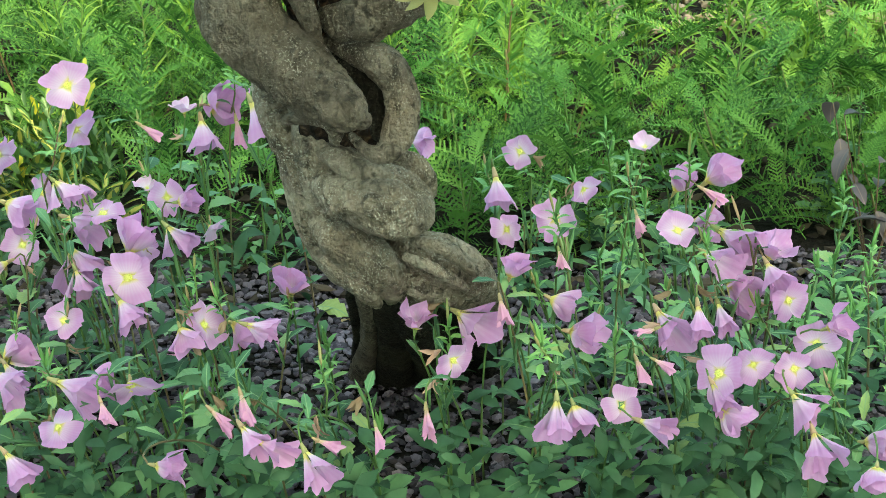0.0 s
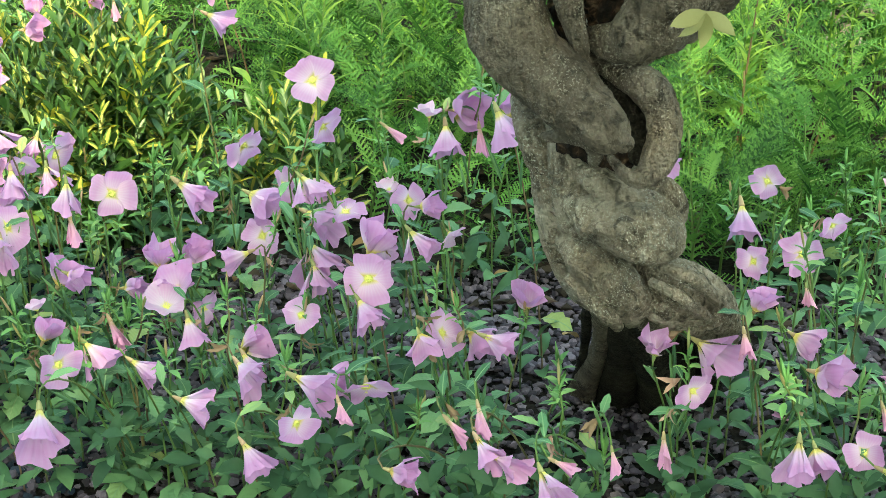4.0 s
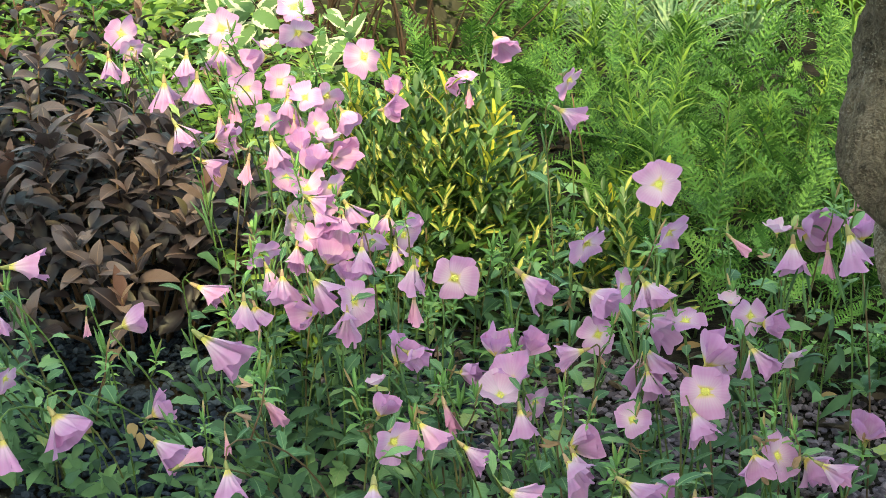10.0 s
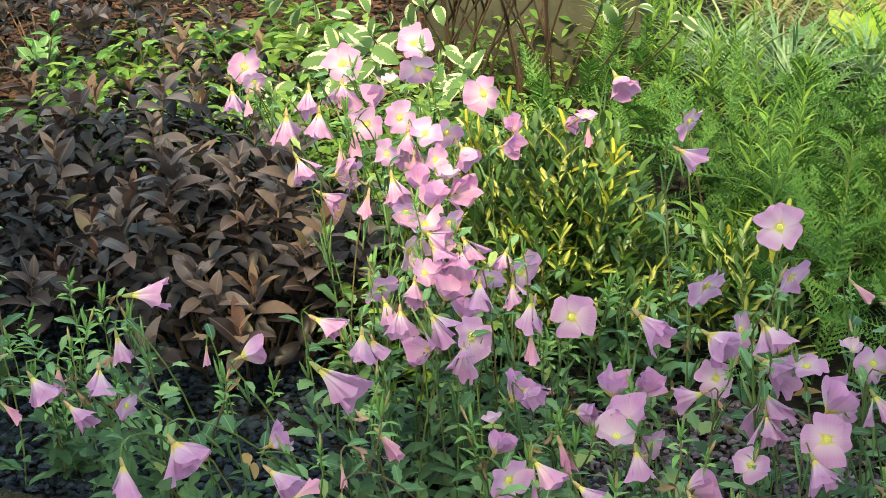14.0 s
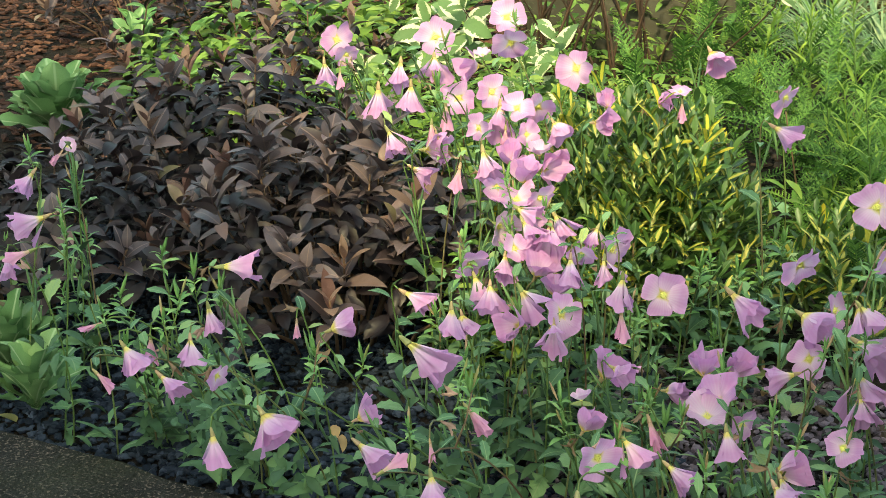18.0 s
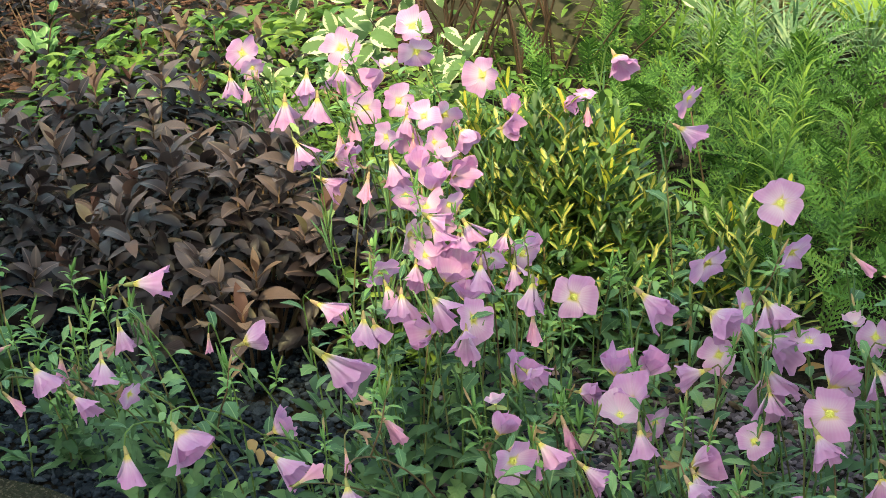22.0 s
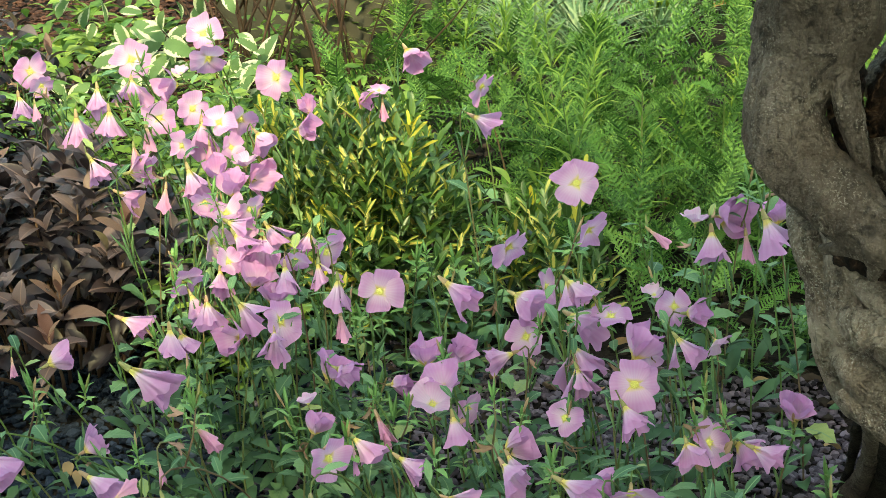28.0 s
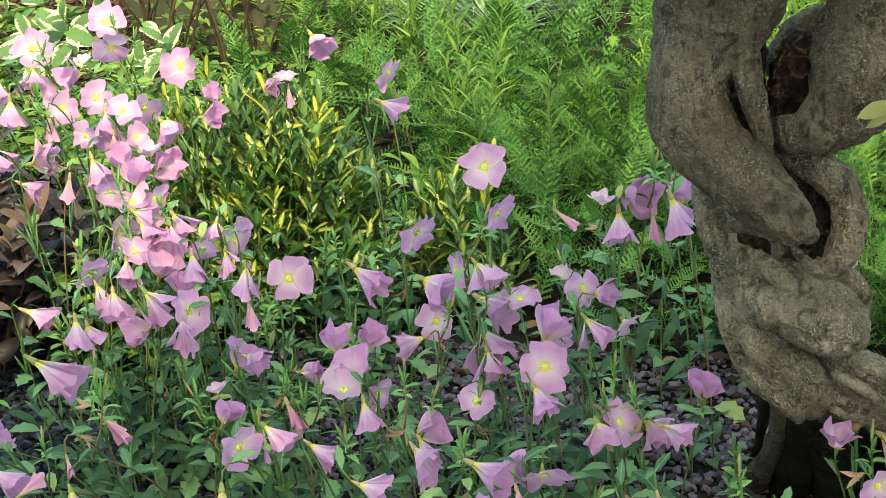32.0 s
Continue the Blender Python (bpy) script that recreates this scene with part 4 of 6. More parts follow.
primrose(-1.279, 2.475, 0.379, 153, 28, "open", 0.062)
primrose(-1.176, 2.288, 0.381, 153, -31, "open", 0.060)
primrose(-1.184, 2.208, 0.384, 152, 74, "pale", 0.032)
primrose(-1.166, 2.132, 0.383, -147, 7, "cupped", 0.036)
primrose(-1.076, 2.033, 0.379, 137, 15, "open", 0.053)
primrose(-1.103, 1.982, 0.378, 152, 6, "open", 0.044)
primrose(-1.005, 1.969, 0.384, 154, 56, "open", 0.046)
primrose(-1.024, 1.956, 0.364, 153, -44, "cupped", 0.041)
primrose(-0.997, 2.024, 0.367, 129, -28, "open", 0.048)
primrose(-0.929, 1.944, 0.365, 115, -43, "cupped", 0.032)
primrose(-1.042, 2.239, 0.372, -174, 12, "open", 0.062)
primrose(-0.998, 1.922, 0.349, 153, -73, "wilted", 0.023)
primrose(-1.032, 1.794, 0.364, 90, 9, "cupped", 0.039)
primrose(-1.083, 1.869, 0.358, 151, -73, "wilted", 0.023)
primrose(-0.989, 1.770, 0.337, -179, -69, "wilted", 0.025)
primrose(-1.059, 1.804, 0.324, 90, -20, "cupped", 0.031)
primrose(-0.967, 1.878, 0.345, 153, 77, "cupped", 0.036)
primrose(-0.931, 1.890, 0.352, 154, 87, "pale", 0.045)
primrose(-0.915, 1.900, 0.326, 104, 11, "cupped", 0.043)
primrose(-0.901, 1.763, 0.331, 154, 69, "open", 0.051)
primrose(-0.869, 1.771, 0.331, 112, -9, "open", 0.039)
primrose(-0.903, 1.729, 0.300, 103, -14, "pale", 0.056)
primrose(-0.845, 1.691, 0.314, 123, -32, "cupped", 0.036)
primrose(-0.823, 1.700, 0.306, 155, -30, "cupped", 0.043)
primrose(-0.770, 1.675, 0.305, 156, -29, "open", 0.040)
primrose(-0.749, 1.728, 0.298, 107, -13, "open", 0.055)
primrose(-0.732, 1.655, 0.298, 157, -59, "cupped", 0.028)
primrose(-0.871, 1.587, 0.302, 122, -31, "open", 0.049)
primrose(-0.860, 1.654, 0.280, 153, -39, "cupped", 0.029)
primrose(-0.789, 1.647, 0.272, 155, 72, "cupped", 0.032)
primrose(-0.826, 1.549, 0.285, 153, -48, "cupped", 0.028)
primrose(-0.690, 1.611, 0.296, 158, -73, "cupped", 0.032)
primrose(-0.666, 1.683, 0.274, 138, 21, "open", 0.055)
primrose(-0.786, 1.572, 0.275, 104, -50, "cupped", 0.037)
primrose(-0.744, 1.573, 0.276, 117, 30, "open", 0.054)
primrose(-0.795, 1.541, 0.262, -154, 15, "cupped", 0.034)
primrose(-0.742, 1.541, 0.257, 155, -36, "cupped", 0.033)
primrose(-0.685, 1.600, 0.261, 158, -67, "wilted", 0.023)
primrose(-0.905, 1.524, 0.275, 91, -18, "cupped", 0.034)
primrose(-0.845, 1.493, 0.271, 151, -72, "cupped", 0.030)
primrose(-0.839, 1.514, 0.261, 118, -62, "cupped", 0.028)
primrose(-0.849, 1.442, 0.248, 89, -30, "cupped", 0.046)
primrose(-0.942, 1.421, 0.275, 49, 18, "cupped", 0.032)
primrose(-1.011, 1.430, 0.250, 146, -67, "wilted", 0.016)
primrose(-1.082, 1.365, 0.271, 113, -70, "cupped", 0.028)
primrose(-1.106, 1.455, 0.302, 53, 0, "cupped", 0.036)
primrose(-1.080, 1.323, 0.248, 142, -56, "cupped", 0.028)
primrose(-1.125, 1.310, 0.246, 140, -66, "wilted", 0.022)
primrose(-1.110, 1.260, 0.260, 90, -49, "cupped", 0.029)
primrose(-1.137, 1.245, 0.232, 75, -44, "wilted", 0.022)
primrose(-1.071, 1.276, 0.228, 83, -41, "cupped", 0.031)
primrose(-1.026, 1.301, 0.240, 99, -17, "open", 0.035)
primrose(-0.921, 1.250, 0.226, 98, -47, "cupped", 0.042)
primrose(-0.965, 1.211, 0.208, 121, -61, "cupped", 0.030)
primrose(-0.860, 1.340, 0.219, 59, 22, "cupped", 0.028)
primrose(-0.815, 1.272, 0.215, 84, -32, "cupped", 0.032)
primrose(-0.770, 1.241, 0.230, 44, 26, "wilted", 0.022)
primrose(-0.720, 1.231, 0.218, 131, -59, "cupped", 0.028)
primrose(-0.749, 1.279, 0.231, 130, -61, "wilted", 0.016)
primrose(-0.760, 1.398, 0.212, 90, -43, "wilted", 0.027)
primrose(-0.668, 1.532, 0.243, 86, 63, "cupped", 0.039)
primrose(-0.642, 1.508, 0.249, 100, -16, "cupped", 0.028)
primrose(-0.561, 1.663, 0.288, 105, -28, "cupped", 0.041)
primrose(-0.576, 1.580, 0.248, 161, 84, "cupped", 0.036)
primrose(-0.546, 1.609, 0.240, 91, 63, "cupped", 0.033)
primrose(-0.486, 1.664, 0.240, -176, 16, "open", 0.045)
primrose(-0.494, 1.595, 0.244, -133, -9, "cupped", 0.028)
primrose(-0.592, 1.540, 0.227, 97, 12, "cupped", 0.028)
primrose(-0.539, 1.525, 0.245, 162, 75, "cupped", 0.035)
primrose(-0.538, 1.489, 0.236, 161, 71, "pale", 0.055)
primrose(-0.510, 1.530, 0.211, 113, -10, "open", 0.038)
primrose(-0.508, 1.473, 0.213, 141, -61, "cupped", 0.028)
primrose(-0.663, 1.446, 0.243, -84, 79, "pale", 0.029)
primrose(-0.645, 1.428, 0.226, 81, 63, "cupped", 0.028)
primrose(-0.599, 1.353, 0.229, 119, 1, "open", 0.049)
primrose(-0.584, 1.405, 0.215, 102, -40, "cupped", 0.032)
primrose(-0.585, 1.462, 0.209, 120, -57, "wilted", 0.027)
primrose(-0.527, 1.385, 0.214, 101, -28, "cupped", 0.028)
primrose(-0.397, 1.501, 0.229, 166, 57, "open", 0.043)
primrose(-0.435, 1.458, 0.213, 84, 26, "cupped", 0.034)
primrose(-0.424, 1.407, 0.215, 136, -25, "cupped", 0.028)
primrose(-0.409, 1.626, 0.234, 137, -28, "cupped", 0.040)
primrose(-0.403, 1.597, 0.224, 136, -50, "cupped", 0.028)
primrose(-0.422, 1.691, 0.252, 117, -11, "cupped", 0.041)
primrose(-0.483, 1.671, 0.281, 97, -23, "cupped", 0.039)
primrose(-0.483, 1.762, 0.264, 104, 11, "open", 0.046)
primrose(-0.452, 1.773, 0.256, 112, -39, "cupped", 0.035)
primrose(-0.529, 1.764, 0.308, 123, -17, "open", 0.049)
primrose(-0.495, 1.939, 0.335, -178, 18, "open", 0.058)
primrose(-0.837, 2.294, 0.395, 128, -37, "cupped", 0.045)
primrose(-0.705, 2.232, 0.372, 112, -27, "open", 0.048)
primrose(-0.652, 2.064, 0.371, 93, -25, "cupped", 0.034)
primrose(-0.832, 2.137, 0.391, 159, 75, "open", 0.032)
primrose(-0.827, 2.135, 0.360, 159, -74, "wilted", 0.020)
primrose(-0.844, 2.107, 0.381, 98, 8, "cupped", 0.028)
primrose(-0.882, 1.987, 0.373, 96, 8, "cupped", 0.032)
primrose(-0.917, 2.076, 0.378, 157, 65, "cupped", 0.029)
primrose(-1.487, 1.597, 0.352, 138, 47, "pale", 0.028)
primrose(-1.489, 1.578, 0.339, -152, -47, "wilted", 0.016)
primrose(-1.474, 1.500, 0.329, -166, -42, "cupped", 0.030)
primrose(-1.410, 1.435, 0.306, -150, -15, "cupped", 0.036)
primrose(-1.374, 1.356, 0.280, 135, -39, "cupped", 0.028)
primrose(-1.352, 1.349, 0.301, -142, -19, "wilted", 0.028)
primrose(-1.206, 1.303, 0.259, -140, -18, "wilted", 0.016)
primrose(-1.218, 2.017, 0.389, 149, -55, "cupped", 0.035)
primrose(-1.137, 1.862, 0.340, 99, -50, "cupped", 0.033)
primrose(-1.020, 1.881, 0.372, -171, 0, "open", 0.039)
primrose(-0.970, 1.810, 0.348, 138, -51, "cupped", 0.035)
primrose(-0.909, 1.802, 0.353, 154, 78, "cupped", 0.038)
primrose(-0.921, 1.747, 0.344, 166, -19, "open", 0.034)
primrose(-0.854, 1.707, 0.331, 104, -14, "cupped", 0.036)
primrose(-0.849, 1.661, 0.306, 110, 28, "open", 0.036)
primrose(-0.840, 1.769, 0.299, 117, -40, "cupped", 0.033)
primrose(-0.765, 1.633, 0.299, 156, -49, "cupped", 0.031)
primrose(-0.818, 1.667, 0.285, 89, 62, "cupped", 0.034)
primrose(-0.857, 1.582, 0.278, 119, -52, "cupped", 0.028)
primrose(-1.086, 1.913, 0.370, 151, -74, "wilted", 0.027)
primrose(-0.970, 1.933, 0.358, 123, 14, "open", 0.036)
primrose(-0.782, 1.735, 0.305, 178, -36, "cupped", 0.029)

primrose(-0.573, 1.242, 0.223, 155, -26, "cupped", 0.040)


def leafy_shoot(x, y, h, bright=False):
    """A primrose stem with no flower: leaves and a tuft of slim ones at its tip."""
    plant = tagged(new("primrose_shoot"), "low flowerless primrose shoot with toothed green leaves", "plant", "primrose shoots in the bed")
    plant.matrix_basis = Matrix.Translation((x, y, ground_height(x, y)))
    lean = Vector((P.uniform(-0.03, 0.03), P.uniform(-0.04, 0.02), h))
    pts = bezier(Vector((0, 0, 0)), Vector((0, 0, h * 0.5)), lean * 0.8, lean, 5)
    v, f = tube(pts, [0.0018 - 0.0002 * i for i in range(6)], 4)
    part("stem", mesh_of("stem", v, f, STEM), plant)
    leafy(plant, pts, P.randint(4, 6), 0.0, 0.8, 0.040, 0.024)
    part("foliage", P.choice(STEM_FOLIAGE), plant, Vector(lean).to_track_quat("Z", "Y").to_matrix().to_4x4() @ Matrix.Rotation(P.uniform(0, 6.28), 4, "Z") @ scaled(1, 1, max(0.3, lean.length / 0.21)))
    part("tip", P.choice(TUFTS), plant, Matrix.Translation(lean) @ Matrix.Rotation(P.uniform(0, 6.28), 4, "Z") @ scaled(P.uniform(0.8, 1.4)), "pale young leaves and buds", "stuff")
    return plant


def bare_spot(x, y):
    """Where the gravel lies open between the plants."""
    return noise.noise(Vector((x * 3.1 + 4.0, y * 3.4, 1.7))) > (-0.06 if x > -0.75 else -0.24) or (-0.52 < x < 0.30 and 1.57 < y < 2.02 and noise.noise(Vector((x * 9, y * 9, 5.0))) > -0.42)


count = 0
while count < 88:
    x, y = P.uniform(-1.75, 0.78), 1.49 + 0.68 * P.random() ** 1.25
    if bare_spot(x, y) or (x < -1.15 and y > 1.66) or (x < -1.36 and y < 1.62):
        continue
    leafy_shoot(x, y, P.uniform(0.07, 0.22))
    count += 1

for k in range(30):
    leafy_shoot(P.uniform(0.05, 0.85), P.uniform(1.90, 2.25), P.uniform(0.08, 0.2))

# leaves between the shoots, too many to count
vs, fs = [], []
low_raw = [blade(1.0, 0.42, 6, 0.2, 0.9, 0.05, 1.2, 0.14, 0.1, P) for k in range(4)]
for k in range(58):
    while True:
        x, y = P.uniform(-1.75, 0.85), 1.49 + 0.81 * P.random()
        if not bare_spot(x, y) and not (x < -1.12 and y > 1.70) and not (x < -1.36 and y < 1.62):
            break
    h = P.uniform(0.05, 0.20)
    turn = P.uniform(0, 6.28)
    for j in range(P.randint(5, 8)):
        s = P.random()
        turn += 2.4
        m = Matrix.Translation((x + P.uniform(-0.015, 0.015), y + P.uniform(-0.015, 0.015), 0.012 + h * s)) @ leaf_turn(turn, P.uniform(0.0, 0.8) + 0.3 * s, P.uniform(-0.4, 0.4)) @ scaled(P.uniform(0.022, 0.046) * (1.1 - 0.4 * s))
        moved(P.choice(low_raw), m, vs, fs)
tagged(part("low_primrose_leaves", mesh_of("low_primrose_leaves", vs, fs, LEAF_JOINED)), "dense low green primrose leaves over the gravel", "plants", kind="stuff")

# ---------------------------------------------------------------- shrubs
def leaf_set(n, width, curl, mat, seed, fold=0.2, shape=0.9, wave=0.04, rows=6):
    g = random.Random(seed)
    out = []
    for k in range(n):
        v, f = blade(1.0, g.uniform(0.88, 1.12) * width, rows, fold, g.uniform(0.5, 1.5) * curl, wave, shape, 0.0, 0.08, g)
        out.append(mesh_of("leaf", v, f, mat))
    return out


DARK_LEAVES = leaf_set(10, 0.46, 0.85, WEIGELA, 31, 0.42, 0.88, 0.06, 9)
RED_LEAVES = leaf_set(3, 0.38, 0.5, WEIGELA_RED, 32)
GOLD_LEAVES = leaf_set(4, 0.32, 0.3, EUO, 33, 0.3, 1.2, 0.05, 8)
GREEN_LEAVES = leaf_set(4, 0.31, 0.3, EUO_GREEN, 34, 0.3, 1.2, 0.05, 8)
CREAM_LEAVES = leaf_set(4, 0.52, 0.7, DOGWOOD, 35, wave=0.08, rows=9)
DARK_RAW = blade(1.0, 0.38, 5, 0.40, 0.9, 0.04, 0.88)


def dome(g, rx, ry, h):
    """A point on a low dome, and the way out of it."""
    while True:
        u, v = g.uniform(-1, 1), g.uniform(-1, 1)
        if u * u + v * v < 1:
            break
    w = math.sqrt(1 - 0.85 * (u * u + v * v))
    return Vector((u * rx, v * ry, h * w * g.uniform(0.72, 1.05))), Vector((u * 0.65, v * 0.65, 0.75 + 0.2 * w)).normalized()


def weigela(x, y, rx, ry, h, shoots, seed, label, inner=760, reddish=0.12):
    g = random.Random(seed)
    shrub = tagged(new("weigela_shrub"), label, "shrub", "dark-leaved shrubs")
    shrub.matrix_basis = Matrix.Translation((x, y, ground_height(x, y)))
    for k in range(shoots):
        tip, out = dome(g, rx, ry, h)
        out = (out + Vector((0, 0, 0.8))).normalized()
        foot = Vector((tip.x * 0.45, tip.y * 0.45, 0))
        pts = bezier(foot, foot + Vector((0, 0, tip.z * 0.4)), tip - out * tip.z * 0.4, tip, 5)
        v, f = tube(pts, [0.0035 - 0.0004 * i for i in range(6)], 4)
        part("branch", mesh_of("branch", v, f, TWIG), shrub)
        turn = g.uniform(0, 6.28)
        red = g.random() < reddish
        for j in range(4):
            at = pts[5] - out * 0.016 * j
            for half in (0, math.pi):
                size = (0.033, 0.051, 0.060, 0.055)[j] * g.uniform(0.8, 1.25)
                spread = (1.25, 1.05, 0.85, 0.60)[j] + g.uniform(-0.3, 0.25)
                m = Matrix.Translation(at) @ turned(out, turn + half + g.uniform(-0.3, 0.3)) @ Matrix.Rotation(spread, 4, "X") @ Matrix.Rotation(g.uniform(-0.5, 0.5), 4, "Y") @ scaled(size)
                part("leaf", g.choice(RED_LEAVES if red and j < 2 else DARK_LEAVES), shrub, m)
            turn += math.pi / 2
    # inner leaves, coloured darker to look shaded between the shoots
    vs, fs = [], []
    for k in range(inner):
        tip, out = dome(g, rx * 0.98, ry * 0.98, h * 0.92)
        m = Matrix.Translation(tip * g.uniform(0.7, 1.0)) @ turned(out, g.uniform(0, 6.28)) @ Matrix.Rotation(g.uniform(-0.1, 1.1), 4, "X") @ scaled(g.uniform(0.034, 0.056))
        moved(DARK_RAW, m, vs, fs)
    part("foliage", mesh_of("foliage", vs, fs, WEIGELA_SHADED), shrub, kind="stuff")
    return shrub


weigela(-1.29, 1.96, 0.32, 0.28, 0.33, 56, 41, "mounded shrub with dark purple-brown pointed leaves")
weigela(-1.70, 2.26, 0.32, 0.28, 0.33, 32, 42, "dark purple-brown shrub beside the woolly rosette", reddish=0.35)
weigela(-1.74, 1.80, 0.28, 0.24, 0.27, 22, 43, "low dark purple-leaved shrub near the kerb", 520)
weigela(-2.20, 3.00, 0.36, 0.26, 0.27, 16, 44, "loose dark shrub with reddish shoot tips over bark mulch", 200, 0.6)
weigela(-2.75, 3.30, 0.30, 0.26, 0.30, 10, 45, "loose dark shrub with reddish tips and white buds", 200, 0.6)


def euonymus(x, y, rx, ry, h, shoots, seed, label):
    g = random.Random(seed)
    shrub = tagged(new("euonymus_shrub"), label, "shrub", "gold-variegated shrubs")
    shrub.matrix_basis = Matrix.Translation((x, y, ground_height(x, y)))
    for k in range(shoots):
        tip, out = dome(g, rx, ry, h)
        out = (out + Vector((0, 0, 0.9))).normalized()
        foot = Vector((tip.x * 0.5, tip.y * 0.5, 0))
        pts = bezier(foot, foot + Vector((0, 0, tip.z * 0.4)), tip - out * tip.z * 0.4, tip, 5)
        v, f = tube(pts, [0.003 - 0.0003 * i for i in range(6)], 4)
        part("branch", mesh_of("branch", v, f, STEM), shrub)
        turn = g.uniform(0, 6.28)
        gold = g.random() < 0.40 + 0.9 * max(0, (tip.z / h - 0.5) * 1.8) - 0.25 * (tip.x > 0.08)
        for j in range(9):
            at = pts[5] - out * 0.009 * j
            turn += 2.4
            spread = 1.25 - 0.075 * j + g.uniform(-0.2, 0.2)
            m = Matrix.Translation(at) @ turned(out, turn) @ Matrix.Rotation(spread, 4, "X") @ scaled((0.029 + 0.0026 * j) * g.uniform(0.85, 1.3))
            part("leaf", g.choice(GOLD_LEAVES if gold and g.random() < 0.75 else GREEN_LEAVES), shrub, m)
    vs, fs = [], []
    raw = blade(1.0, 0.31, 5, 0.3, 0.25, 0.0, 1.2)
    for k in range(int(shoots * 7.5)):
        tip, out = dome(g, rx, ry, h * 0.9)
        out = (out + Vector((0, 0, 0.9))).normalized()
        turn = g.uniform(0, 6.28)
        for j in range(11):
            turn += 2.4
            m = Matrix.Translation(tip - out * 0.009 * j) @ turned(out, turn) @ Matrix.Rotation(1.2 - 0.07 * j + g.uniform(-0.2, 0.2), 4, "X") @ scaled((0.025 + 0.0018 * j) * g.uniform(0.85, 1.3))
            moved(raw, m, vs, fs)
    me = mesh_of("foliage", vs, fs, EUO_STRIPED)
    me.attributes.new("across", "FLOAT", "POINT").data.foreach_set("value", [1.0, 0.0, 1.0] * (len(vs) // 3))
    part("foliage", me, shrub, kind="stuff")
    return shrub


euonymus(-0.90, 2.16, 0.22, 0.19, 0.41, 34, 51, "bushy euonymus with narrow green leaves striped gold")
euonymus(-0.60, 2.22, 0.10, 0.09, 0.26, 5, 52, "small euonymus sprig with gold-striped leaves")


def dogwood(x, y, seed):
    g = random.Random(seed)
    shrub = tagged(new("dogwood_shrub"), "dogwood with red-brown stems and cream-edged leaves", "shrub")
    shrub.matrix_basis = Matrix.Translation((x, y, 0))
    for k in range(26):
        a = g.uniform(-1.5, 1.7)
        reach = g.uniform(0.12, 0.55)
        tip = Vector((math.sin(a) * reach + (0.10 if k % 2 else -0.10), g.uniform(-0.25, 0.15), g.uniform(0.45, 0.8)))
        foot = Vector((g.uniform(-0.16, 0.22), g.uniform(-0.08, 0.08), -0.01))
        pts = bezier(foot, foot + Vector((tip.x * 0.1, 0, 0.2)), tip * 0.65 + Vector((g.uniform(-0.08, 0.12), 0, 0.05)), tip, 7)
        v, f = tube(pts, [0.0036 - 0.0003 * i for i in range(8)], 5)
        branch = part("branch", mesh_of("branch", v, f, DOG_STEM), shrub, label="dark red-brown bare stem")
        if k % 2 == 0:
            s = pts[3] + Vector((g.uniform(-0.15, 0.15), -0.05, 0.18))
            v, f = tube([pts[3], pts[3].lerp(s, 0.5), s], [0.003, 0.0025, 0.002], 4)
            part("twig", mesh_of("twig", v, f, DOG_STEM), branch)
    # leafy shoots in front of the bare stems
    for tx, ty, tz, pairs in ((0.126, -0.38, 0.235, 5), (0.06, -0.36, 0.175, 4), (-0.10, -0.35, 0.265, 4), (-0.345, -0.35, 0.115, 3), (0.10, -0.40, 0.150, 4), (-0.20, -0.32, 0.22, 4), (0.385, -0.30, 0.395, 2), (0.45, -0.28, 0.365, 1), (0.54, -0.27, 0.35, 1), (-0.02, -0.32, 0.36, 2)):
        tip = Vector((tx, ty, tz))
        pts = bezier(Vector((tx * 0.5, -0.05, 0)), Vector((tx * 0.6, -0.1, tz * 0.5)), tip + Vector((0, 0.04, -0.06)), tip, 6)
        v, f = tube(pts, [0.003 - 0.0003 * i for i in range(7)], 5)
        part("branch", mesh_of("branch", v, f, TWIG), shrub, label="red-brown leafy stem")
        turn = g.uniform(0, 6.28)
        for j in range(pairs):
            at = tip + Vector((0, 0.01, -0.028)) * j
            turn += math.pi / 2 + g.uniform(-0.3, 0.3)
            for half in (0, math.pi):
                m = Matrix.Translation(at) @ Matrix.Rotation(0.85, 4, "X") @ leaf_turn(turn + half, (1.0, 0.6, 0.25, 0.0, -0.2)[j] - (1.4 if pairs < 3 else 0) + g.uniform(-0.25, 0.25), g.uniform(-0.4, 0.4)) @ scaled((0.050, 0.072, 0.080, 0.072, 0.06)[j] * g.uniform(0.85, 1.15) * (1 if pairs > 2 else 0.8))
                part("leaf", g.choice(CREAM_LEAVES), shrub, m)
    for k in range(44):
        side = g.random()
        if side < 0.97:
            at = Vector((g.uniform(-0.42, 0.02), g.uniform(-0.30, 0.05), g.uniform(0.05, 0.34)))
        else:
            at = Vector((g.uniform(0.0, 0.45), g.uniform(-0.2, 0.1), g.uniform(0.22, 0.45)))
        m = Matrix.Translation(at) @ leaf_turn(g.uniform(0, 6.28), g.uniform(-1.2, 0.5), g.uniform(-0.6, 0.6)) @ scaled(g.uniform(0.045, 0.075))
        part("leaf", g.choice(CREAM_LEAVES), shrub, m)
    return shrub


dogwood(-1.52, 3.30, 61)

# a weathered stone block behind the dogwood
bm = bmesh.new()
bmesh.ops.create_cube(bm, size=1, matrix=Matrix.Diagonal((0.52, 0.5, 0.30, 1)))
bmesh.ops.subdivide_edges(bm, edges=bm.edges[:], cuts=16, use_grid_fill=True)
